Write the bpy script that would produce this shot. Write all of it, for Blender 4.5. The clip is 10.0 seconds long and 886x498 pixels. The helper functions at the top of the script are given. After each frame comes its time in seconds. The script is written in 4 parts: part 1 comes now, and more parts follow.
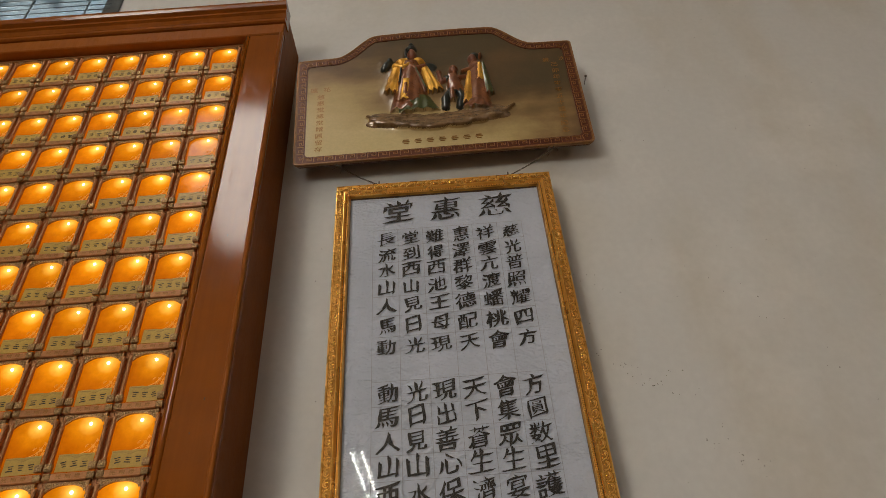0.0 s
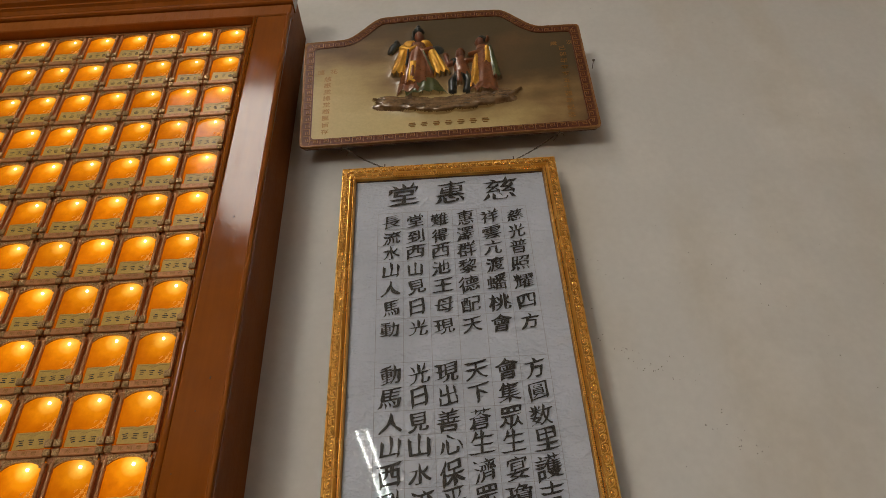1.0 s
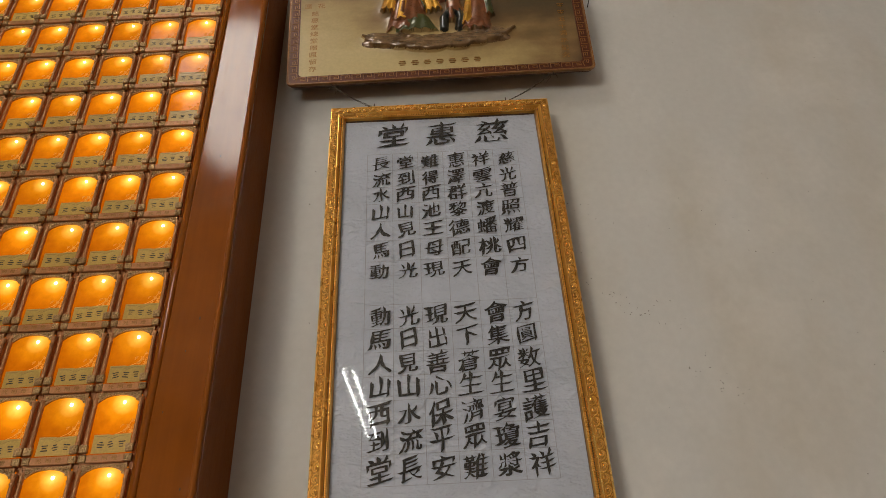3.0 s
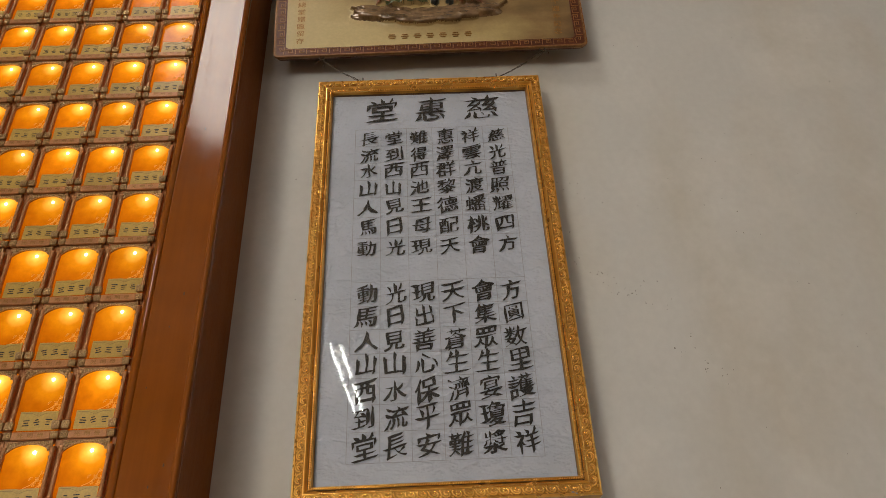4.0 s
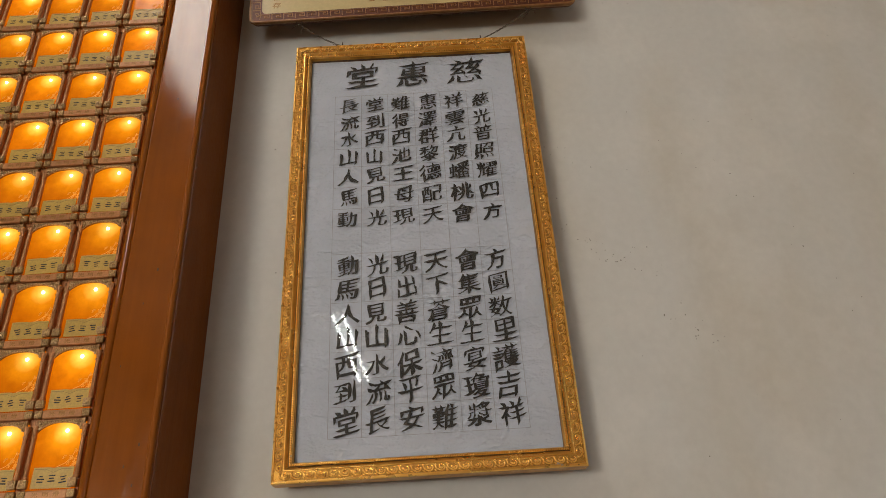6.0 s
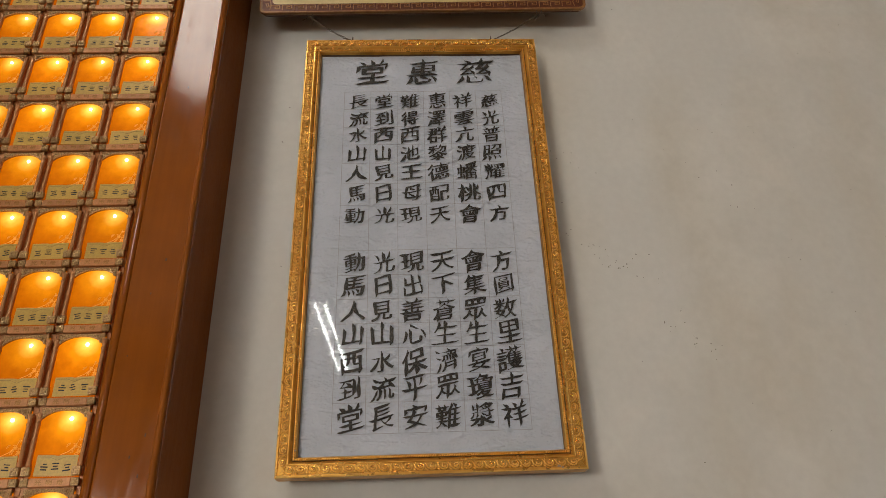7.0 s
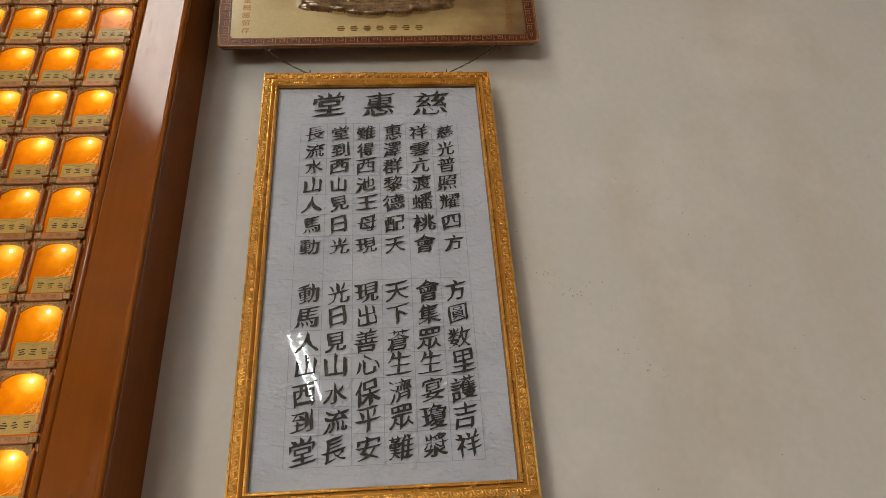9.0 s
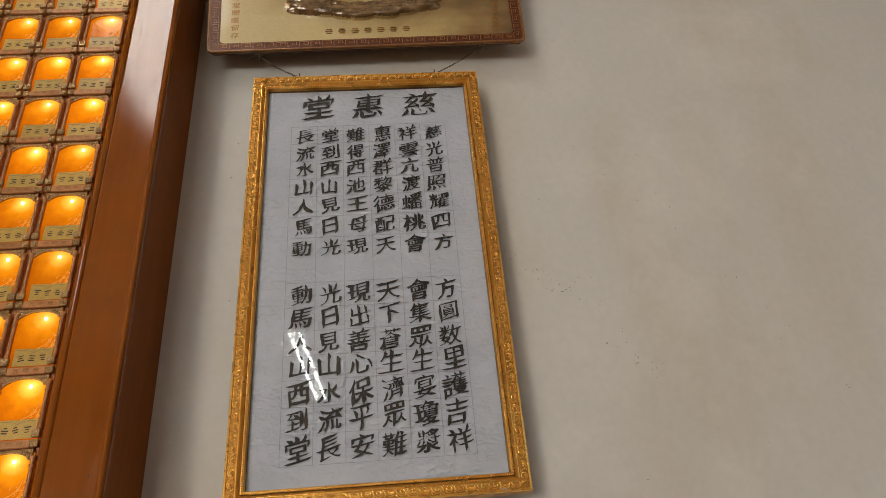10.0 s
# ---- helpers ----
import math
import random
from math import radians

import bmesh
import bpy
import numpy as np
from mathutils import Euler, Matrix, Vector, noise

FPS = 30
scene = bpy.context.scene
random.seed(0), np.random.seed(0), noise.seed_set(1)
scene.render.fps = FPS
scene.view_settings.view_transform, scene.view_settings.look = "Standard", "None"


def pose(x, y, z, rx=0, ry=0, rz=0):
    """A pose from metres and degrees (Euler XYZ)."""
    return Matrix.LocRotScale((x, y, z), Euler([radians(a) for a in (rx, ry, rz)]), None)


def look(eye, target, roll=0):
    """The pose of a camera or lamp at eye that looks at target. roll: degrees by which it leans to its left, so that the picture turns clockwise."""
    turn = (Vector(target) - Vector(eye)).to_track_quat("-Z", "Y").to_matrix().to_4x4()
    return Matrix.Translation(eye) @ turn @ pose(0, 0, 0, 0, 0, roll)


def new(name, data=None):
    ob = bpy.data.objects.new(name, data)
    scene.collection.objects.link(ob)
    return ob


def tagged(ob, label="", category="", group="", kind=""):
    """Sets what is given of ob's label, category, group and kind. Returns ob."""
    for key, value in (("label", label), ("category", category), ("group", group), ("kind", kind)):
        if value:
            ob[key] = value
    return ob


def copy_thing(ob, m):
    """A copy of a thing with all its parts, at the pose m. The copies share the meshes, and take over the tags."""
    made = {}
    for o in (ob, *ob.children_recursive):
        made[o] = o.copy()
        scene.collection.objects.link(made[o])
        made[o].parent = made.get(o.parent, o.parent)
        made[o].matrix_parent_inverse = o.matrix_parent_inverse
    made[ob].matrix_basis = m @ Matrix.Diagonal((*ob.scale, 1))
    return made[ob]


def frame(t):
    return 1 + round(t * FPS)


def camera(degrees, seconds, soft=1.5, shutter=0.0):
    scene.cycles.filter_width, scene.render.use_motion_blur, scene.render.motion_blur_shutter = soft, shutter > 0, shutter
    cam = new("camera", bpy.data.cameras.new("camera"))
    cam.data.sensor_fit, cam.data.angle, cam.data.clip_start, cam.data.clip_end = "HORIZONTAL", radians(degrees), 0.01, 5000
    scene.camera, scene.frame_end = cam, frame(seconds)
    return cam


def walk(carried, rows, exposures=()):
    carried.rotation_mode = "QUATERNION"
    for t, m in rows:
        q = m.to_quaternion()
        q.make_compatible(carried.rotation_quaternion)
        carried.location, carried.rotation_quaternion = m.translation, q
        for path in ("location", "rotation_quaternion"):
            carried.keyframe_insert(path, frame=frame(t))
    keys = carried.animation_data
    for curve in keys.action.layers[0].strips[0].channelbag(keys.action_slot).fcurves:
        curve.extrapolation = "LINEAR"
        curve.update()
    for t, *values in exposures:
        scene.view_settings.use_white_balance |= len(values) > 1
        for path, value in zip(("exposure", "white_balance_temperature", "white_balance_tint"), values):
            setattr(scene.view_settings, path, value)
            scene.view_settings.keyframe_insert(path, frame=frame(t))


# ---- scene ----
cam = camera(66.12, 10.0, soft=0.5)
PATH = [
    (0, (0.0024, -0.1333, 1.5276), (0.004, 1.4224, 2.7844), -4.19),
    (0.5, (0.0032, -0.1398, 1.5271), (-0.001, 1.4363, 2.7583), -3.46),
    (1, (0.0101, -0.1437, 1.5246), (-0.0136, 1.4443, 2.7403), -2.92),
    (1.5, (0.0049, -0.1391, 1.5328), (-0.0089, 1.4774, 2.7103), -2.84),
    (2, (0.0035, -0.1339, 1.5334), (-0.0007, 1.5174, 2.6617), -2.96),
    (2.5, (-0.0003, -0.1393, 1.5313), (0.0005, 1.5302, 2.6325), -3.12),
    (4, (0.0013, -0.1318, 1.5393), (0.0419, 1.5921, 2.5525), -2.77),
    (4.5, (0.0002, -0.1217, 1.5646), (0.0527, 1.6156, 2.5541), -4.17),
    (5, (0.0507, -0.1057, 1.5738), (0.0901, 1.6432, 2.5431), -4.27),
    (5.5, (0.064, -0.0869, 1.5549), (0.094, 1.6733, 2.504), -4.11),
    (6.8, (-0.0008, -0.1222, 1.5675), (0.0455, 1.6565, 2.4807), -2.01),
    (7, (-0.0054, -0.1155, 1.5707), (0.0733, 1.6644, 2.4794), -2.22),
    (7.5, (0.0001, -0.1143, 1.5775), (0.0908, 1.6536, 2.5083), -2.33),
    (8, (0.012, -0.1219, 1.5711), (0.118, 1.629, 2.5318), -2.81),
    (8.5, (0.0293, -0.1341, 1.5723), (0.1531, 1.6153, 2.5336), -3.42),
    (9, (0.0431, -0.1253, 1.5676), (0.1878, 1.6126, 2.5467), -3.89),
    (9.5, (0.0561, -0.1417, 1.5617), (0.201, 1.5973, 2.5389), -4.23),
    (10, (0.0642, -0.1513, 1.5627), (0.2068, 1.5945, 2.5281), -5.07),
]
EXPOSURES = [(0.0, -0.20), (2.5, -0.12), (4.5, -0.02), (7.5, 0.06), (10.0, 0.12)]
walk(cam, [(t, look(eye, target, roll)) for t, eye, target, roll in PATH], EXPOSURES)

# ---- world and large lights ----
world = bpy.data.worlds.new("world")
scene.world = world
world.use_nodes = True
wn = world.node_tree.nodes
sky = wn.new("ShaderNodeTexSky")
sky.sky_type, sky.sun_disc, sky.sun_elevation, sky.sun_rotation = "NISHITA", False, radians(50), radians(200)
world.node_tree.links.new(sky.outputs[0], wn["Background"].inputs[0])
wn["Background"].inputs[1].default_value = 0.08

WALL = 1.185          # front of the plastered wall
CEIL = 5.0
ROOM = (-4.2, 3.6, -9.0)   # left, right, back


def area(name, m, sx, sy, watts, colour):
    lamp = bpy.data.lights.new(name, "AREA")
    lamp.shape, lamp.size, lamp.size_y, lamp.energy, lamp.color = "RECTANGLE", sx, sy, watts, colour
    ob = new(name, lamp)
    ob.matrix_world = m
    return ob


# area lamps added to light the wall, set in assumed, unseen openings
area("daylight_left", look((-4.15, -6.5, 1.7), (0, 0.6, 2.5)), 2.1, 1.7, 200, (1.0, 0.91, 0.775))
area("daylight_door", look((-2.6, -8.95, 1.6), (0.0, 0, 2.2)), 2.1, 2.8, 60, (1.0, 0.95, 0.88))
area("daylight_right", look((3.55, -4.2, 2.4), (1.2, 1.0, 2.0)), 2.4, 2.4, 11, (0.68, 0.86, 1.0))


# ---- materials ----
def node_material(name):
    m = bpy.data.materials.new(name)
    m.use_nodes = True
    nt = m.node_tree
    return m, nt, nt.nodes["Principled BSDF"]


def ramp(nt, source, stops):
    r = nt.nodes.new("ShaderNodeValToRGB")
    while len(r.color_ramp.elements) < len(stops):
        r.color_ramp.elements.new(0.5)
    for e, (at, c) in zip(r.color_ramp.elements, stops):
        e.position = at
        e.color = (*c, 1) if len(c) == 3 else c
    nt.links.new(source, r.inputs[0])
    return r.outputs[0]


def coords(nt, scale=(1, 1, 1), space="Object"):
    tc, mp = nt.nodes.new("ShaderNodeTexCoord"), nt.nodes.new("ShaderNodeMapping")
    mp.inputs["Scale"].default_value = scale
    nt.links.new(tc.outputs[space], mp.inputs[0])
    return mp.outputs[0]


def tex(nt, vec, scale, detail=4, rough=0.55, kind="ShaderNodeTexNoise"):
    n = nt.nodes.new(kind)
    n.inputs["Scale"].default_value = scale
    if kind == "ShaderNodeTexNoise":
        n.inputs["Detail"].default_value, n.inputs["Roughness"].default_value = detail, rough
    nt.links.new(vec, n.inputs["Vector"])
    return n.outputs[0]


def mix(nt, a, b, fac, mode="MIX"):
    n = nt.nodes.new("ShaderNodeMix")
    n.data_type, n.blend_type = "RGBA", mode
    for s, v in ((n.inputs["Factor"], fac), (n.inputs["A"], a), (n.inputs["B"], b)):
        if isinstance(v, (int, float)):
            s.default_value = v
        elif isinstance(v, tuple):
            s.default_value = (*v, 1)
        else:
            nt.links.new(v, s)
    return n.outputs["Result"]


def bump(nt, bsdf, height, strength, dist):
    b = nt.nodes.new("ShaderNodeBump")
    b.inputs["Strength"].default_value, b.inputs["Distance"].default_value = strength, dist
    nt.links.new(height, b.inputs["Height"])
    nt.links.new(b.outputs[0], bsdf.inputs["Normal"])


def surface(name, light, dark, scale=12, rough=(0.4, 0.6), metal=0.0, grain=None, bumps=(0.2, 0.001), coat=0.0, stretch=(1, 1, 1), random_tint=0.0, specular=0.5):
    """Two-scale variation of colour and roughness, with fine relief."""
    m, nt, b = node_material(name)
    vec = coords(nt, stretch)
    big = tex(nt, vec, scale, 5)
    fine = tex(nt, vec, grain or scale * 9, 3)
    col = mix(nt, ramp(nt, big, [(0.3, dark), (0.7, light)]), ramp(nt, fine, [(0.35, (0.72, 0.72, 0.72)), (0.65, (1, 1, 1))]), 0.6, "MULTIPLY")
    if random_tint:
        info = nt.nodes.new("ShaderNodeObjectInfo")
        col = mix(nt, col, ramp(nt, info.outputs["Random"], [(0, (1 - random_tint,) * 3), (1, (1, 1, 1))]), 1.0, "MULTIPLY")
    nt.links.new(col, b.inputs["Base Color"])
    nt.links.new(ramp(nt, fine, [(0.3, (rough[0],) * 3), (0.7, (rough[1],) * 3)]), b.inputs["Roughness"])
    b.inputs["Metallic"].default_value = metal
    b.inputs["Specular IOR Level"].default_value = specular
    if coat:
        b.inputs["Coat Weight"].default_value, b.inputs["Coat Roughness"].default_value = coat, 0.08
    bump(nt, b, fine, *bumps)
    return m


def emitter(name, colour, strength):
    m, nt, b = node_material(name)
    b.inputs["Base Color"].default_value = (*colour, 1)
    b.inputs["Emission Color"].default_value = (*colour, 1)
    b.inputs["Emission Strength"].default_value = strength
    return m


def clear_pane(name, tint=(1, 1, 1), rough=0.0, ior=1.5, gain=1.0):
    m, nt, b = node_material(name)
    out = nt.nodes["Material Output"]
    nt.nodes.remove(b)
    tr, gl, lw, mx = (nt.nodes.new(k) for k in ("ShaderNodeBsdfTransparent", "ShaderNodeBsdfGlossy", "ShaderNodeLayerWeight", "ShaderNodeMixShader"))
    tr.inputs[0].default_value = (*tint, 1)
    gl.inputs["Roughness"].default_value = rough
    lw.inputs[0].default_value = 0.5
    steep, base = nt.nodes.new("ShaderNodeMath"), nt.nodes.new("ShaderNodeMath")
    steep.operation, steep.inputs[1].default_value = "POWER", 5
    base.operation, base.inputs[1].default_value, base.inputs[2].default_value = "MULTIPLY_ADD", 0.94, ((ior - 1) / (ior + 1)) ** 2 * gain
    nt.links.new(lw.outputs["Facing"], steep.inputs[0])
    nt.links.new(steep.outputs[0], base.inputs[0])
    nt.links.new(base.outputs[0], mx.inputs[0])
    nt.links.new(tr.outputs[0], mx.inputs[1])
    nt.links.new(gl.outputs[0], mx.inputs[2])
    nt.links.new(mx.outputs[0], out.inputs[0])
    return m


def plaster_material():
    m, nt, b = node_material("old_plaster")
    vec = coords(nt)
    slope = coords(nt, (1.0, 1.0, 0.35))
    slope.node.inputs["Rotation"].default_value = (0, radians(28), 0)
    streak = tex(nt, slope, 2.6, 3, 0.5)
    blot = tex(nt, vec, 3.5, 6, 0.65)
    fine = tex(nt, vec, 55, 4)
    base = mix(nt, (0.655, 0.665, 0.655), (0.615, 0.595, 0.54), ramp(nt, streak, [(0.48, (0, 0, 0)), (0.68, (1, 1, 1))]))
    base = mix(nt, base, (0.80, 0.80, 0.78), ramp(nt, blot, [(0.5, (0, 0, 0)), (0.8, (0.6, 0.6, 0.6))]))
    base = mix(nt, base, ramp(nt, fine, [(0.3, (0.95, 0.95, 0.95)), (0.7, (1, 1, 1))]), 1.0, "MULTIPLY")
    nt.links.new(base, b.inputs["Base Color"])
    b.inputs["Roughness"].default_value = 0.75
    b.inputs["Specular IOR Level"].default_value = 0.3
    bump(nt, b, mix(nt, blot, fine, 0.3), 0.10, 0.003)
    return m


def varnish_material(name, light, dark, rough=0.22, gloss=0.6):
    """Red-brown varnished wood, grain along z, scuffed."""
    m, nt, b = node_material(name)
    grain = tex(nt, coords(nt, (60, 60, 2.2)), 1.0, 5, 0.6)
    cloud = tex(nt, coords(nt), 5, 4)
    scuff = tex(nt, coords(nt, (90, 90, 14)), 1.0, 6, 0.75)
    col = mix(nt, ramp(nt, cloud, [(0.3, dark), (0.7, light)]), ramp(nt, grain, [(0.3, (0.8, 0.78, 0.75)), (0.7, (1, 1, 1))]), 0.7, "MULTIPLY")
    nt.links.new(col, b.inputs["Base Color"])
    wear = tex(nt, coords(nt, (38, 38, 9)), 1.0, 8, 0.8)
    worn = mix(nt, scuff, wear, 0.5)
    nt.links.new(ramp(nt, worn, [(0.38, (rough,) * 3), (0.52, (rough + 0.05,) * 3), (0.66, (rough + 0.22,) * 3)]), b.inputs["Roughness"])
    pits = tex(nt, coords(nt, (260, 260, 70)), 1.0, 4, 0.7)
    nt.links.new(ramp(nt, mix(nt, worn, pits, 0.5), [(0.40, (gloss * 0.35,) * 3), (0.50, (gloss,) * 3), (0.60, (gloss * 1.25,) * 3)]), b.inputs["Specular IOR Level"])
    bump(nt, b, mix(nt, grain, scuff, 0.6), 0.11, 0.0010)
    return m


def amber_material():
    """Amber plastic: the bulb's light through it is painted into the emission, fading outwards."""
    m, nt, b = node_material("amber_painted_glow_plastic")
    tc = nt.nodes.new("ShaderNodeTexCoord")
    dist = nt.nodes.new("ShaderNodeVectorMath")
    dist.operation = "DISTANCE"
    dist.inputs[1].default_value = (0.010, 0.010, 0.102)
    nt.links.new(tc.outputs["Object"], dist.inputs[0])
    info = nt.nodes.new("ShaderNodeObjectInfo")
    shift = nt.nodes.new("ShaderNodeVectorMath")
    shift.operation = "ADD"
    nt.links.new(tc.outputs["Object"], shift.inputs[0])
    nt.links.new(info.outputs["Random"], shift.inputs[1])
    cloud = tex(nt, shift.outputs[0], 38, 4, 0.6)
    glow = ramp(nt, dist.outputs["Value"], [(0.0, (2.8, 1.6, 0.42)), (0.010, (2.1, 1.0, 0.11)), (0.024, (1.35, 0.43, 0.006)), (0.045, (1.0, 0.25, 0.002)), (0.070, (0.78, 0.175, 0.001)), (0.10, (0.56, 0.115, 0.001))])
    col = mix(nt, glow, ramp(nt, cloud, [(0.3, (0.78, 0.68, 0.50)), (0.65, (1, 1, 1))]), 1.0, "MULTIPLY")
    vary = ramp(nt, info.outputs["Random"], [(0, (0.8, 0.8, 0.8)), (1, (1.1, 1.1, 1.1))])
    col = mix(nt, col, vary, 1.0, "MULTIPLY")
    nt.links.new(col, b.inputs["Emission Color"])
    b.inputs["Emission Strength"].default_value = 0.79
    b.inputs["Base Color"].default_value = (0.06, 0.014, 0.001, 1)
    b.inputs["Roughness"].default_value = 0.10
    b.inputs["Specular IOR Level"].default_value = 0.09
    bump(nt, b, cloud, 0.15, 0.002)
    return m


def gilt_material(name, light, dark, rough, metal=0.85):
    """Smooth gilding, rubbed darker in places along the moulding."""
    m, nt, b = node_material(name)
    rub, fine = tex(nt, coords(nt), 18, 5, 0.6), tex(nt, coords(nt), 900, 2)
    nt.links.new(ramp(nt, rub, [(0.32, dark), (0.55, light)]), b.inputs["Base Color"])
    nt.links.new(ramp(nt, rub, [(0.3, (rough + 0.14,) * 3), (0.6, (rough,) * 3)]), b.inputs["Roughness"])
    b.inputs["Metallic"].default_value = metal
    bump(nt, b, fine, 0.03, 0.0002)
    return m


def paper_material():
    m, nt, b = node_material("creased_white_paper")
    vec = coords(nt)
    big, fine = tex(nt, vec, 9, 5), tex(nt, vec, 160, 3)
    crease = ramp(nt, tex(nt, vec, 11, 3, 0.55), [(0.44, (0, 0, 0)), (0.5, (1, 1, 1)), (0.56, (0, 0, 0))])
    wrinkle = ramp(nt, tex(nt, coords(nt, (1, 1, 1.6)), 24, 4, 0.6), [(0.40, (0, 0, 0)), (0.5, (1, 1, 1)), (0.60, (0, 0, 0))])
    crease = mix(nt, crease, wrinkle, 0.5)
    col = mix(nt, (0.55, 0.605, 0.72), (0.48, 0.535, 0.635), ramp(nt, big, [(0.35, (0, 0, 0)), (0.7, (1, 1, 1))]))
    stain = tex(nt, vec, 5.5, 2)
    col = mix(nt, col, (0.55, 0.50, 0.42), ramp(nt, stain, [(0.68, (0, 0, 0)), (0.85, (0.5, 0.5, 0.5))]))
    nt.links.new(col, b.inputs["Base Color"])
    b.inputs["Roughness"].default_value = 0.85
    bump(nt, b, mix(nt, crease, fine, 0.06), 0.85, 0.0042)
    return m


def painted_sky_material():
    """Olive-gold clouds sprayed on the glossy moulded sheet; the paler lower left also holds painted-in sheen."""
    m, nt, b = node_material("olive_gold_painted_sheet")
    a = tex(nt, coords(nt, (1, 1, 2.0)), 4.2, 4, 0.5)
    warm = tex(nt, coords(nt), 3.1, 3, 0.5)
    f = tex(nt, coords(nt), 140, 3)
    # paler low and left: partly cloud paint, partly sheen put into the colour
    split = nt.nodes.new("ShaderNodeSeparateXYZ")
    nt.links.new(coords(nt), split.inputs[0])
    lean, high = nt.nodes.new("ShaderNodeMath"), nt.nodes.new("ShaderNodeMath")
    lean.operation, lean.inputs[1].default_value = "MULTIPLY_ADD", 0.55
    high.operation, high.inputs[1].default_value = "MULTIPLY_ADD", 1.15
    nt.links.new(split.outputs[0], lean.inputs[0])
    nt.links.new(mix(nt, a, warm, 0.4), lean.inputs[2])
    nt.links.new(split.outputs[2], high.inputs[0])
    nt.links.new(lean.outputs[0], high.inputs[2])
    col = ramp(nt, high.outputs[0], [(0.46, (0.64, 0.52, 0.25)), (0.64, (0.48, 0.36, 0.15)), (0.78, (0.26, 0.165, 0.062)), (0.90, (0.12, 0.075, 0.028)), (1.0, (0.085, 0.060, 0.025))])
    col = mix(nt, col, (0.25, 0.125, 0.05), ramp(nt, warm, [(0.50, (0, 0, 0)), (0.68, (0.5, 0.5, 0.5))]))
    col = mix(nt, col, ramp(nt, f, [(0.3, (0.9, 0.9, 0.9)), (0.7, (1, 1, 1))]), 1.0, "MULTIPLY")
    nt.links.new(col, b.inputs["Base Color"])
    b.inputs["Roughness"].default_value = 0.45
    b.inputs["Coat Weight"].default_value, b.inputs["Coat Roughness"].default_value = 0.45, 0.10
    bump(nt, b, tex(nt, coords(nt), 14, 2), 0.12, 0.003)
    return m


PLASTER = plaster_material()
HALL_PAINT = surface("cream_hall_paint", (0.46, 0.34, 0.22), (0.38, 0.27, 0.17), 2, (0.7, 0.9))
CEILING_PAINT = surface("ceiling_paint", (0.60, 0.53, 0.44), (0.52, 0.46, 0.37), 2, (0.7, 0.9))
TERRAZZO = surface("terrazzo_floor", (0.30, 0.18, 0.10), (0.22, 0.13, 0.07), 30, (0.25, 0.4))
VARNISH = varnish_material("red_brown_varnish", (0.30, 0.084, 0.0075), (0.22, 0.060, 0.0054), 0.06, 0.36)
VARNISH_SATIN = varnish_material("satin_red_brown_varnish", (0.34, 0.105, 0.014), (0.26, 0.078, 0.010), 0.38, 0.10)
VARNISH_DARK = varnish_material("dark_brown_varnish", (0.30, 0.098, 0.018), (0.22, 0.070, 0.012), 0.45, 0.08)
BRONZE = surface("brown_bronze_plastic", (0.64, 0.300, 0.120), (0.48, 0.210, 0.078), 40, (0.3, 0.5), 0.15, 300, (0.25, 0.0006), random_tint=0.2)
FILIGREE = surface("filigree_gilt", (0.72, 0.46, 0.20), (0.24, 0.11, 0.045), 420, (0.3, 0.5), 0.45, 700, (0.9, 0.0012))
ROSETTE_GILT = surface("rosette_gilt", (0.74, 0.52, 0.25), (0.36, 0.21, 0.09), 260, (0.28, 0.45), 0.5, 600, (0.5, 0.0008), random_tint=0.3)
CARD = surface("pale_yellow_card", (0.72, 0.49, 0.115), (0.60, 0.39, 0.085), 30, (0.3, 0.45), 0.0, 200, (0.1, 0.0004), random_tint=0.2)
INK = surface("black_ink", (0.022, 0.021, 0.020), (0.010, 0.010, 0.010), 60, (0.5, 0.7), bumps=(0.1, 0.0003))
PENCIL = surface("pencil_grey", (0.36, 0.38, 0.42), (0.25, 0.27, 0.30), 60, (0.7, 0.8))
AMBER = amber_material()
# lamp light through the flowers, put in as an even emission
SPRIG = emitter("painted_glow_flower_plastic", (0.66, 0.27, 0.03), 0.50)
CARD_FOLD = surface("card_fold_line", (0.42, 0.26, 0.06), (0.30, 0.18, 0.04), 60, (0.4, 0.6))
BULB = emitter("small_warm_lamp", (1.0, 0.74, 0.30), 8.0)
TUBE = emitter("fluorescent_tube", (1.0, 0.97, 0.90), 70.0)
SKYLIGHT = emitter("skylight_pane", (1.0, 0.94, 0.85), 11.5)
ENAMEL = surface("white_enamel", (0.8, 0.8, 0.78), (0.7, 0.7, 0.68), 8, (0.3, 0.5))
GOLD = gilt_material("gilt_frame_moulding", (1.0, 0.62, 0.16), (0.86, 0.47, 0.09), 0.24)
# shade in the frame's recesses as darker gilt and brown; brown also for nicks
GOLD_SHADED = gilt_material("gilt_frame_shaded", (0.60, 0.31, 0.06), (0.36, 0.16, 0.028), 0.34)
GROOVE_SHADE_AND_NICK = surface("groove_shade_and_nick_brown", (0.13, 0.06, 0.018), (0.06, 0.027, 0.009), 60, (0.4, 0.6), 0.2, 300, (0.08, 0.0003))
CHIP = surface("bare_gesso", (0.62, 0.58, 0.52), (0.45, 0.40, 0.34), 200, (0.7, 0.9))
PAPER = paper_material()
GLASS = clear_pane("picture_glass")
PAINTED = painted_sky_material()
MAROON = surface("maroon_fret_border", (0.15, 0.038, 0.014), (0.09, 0.022, 0.009), 25, (0.3, 0.5), 0.1, 200, (0.2, 0.0008))
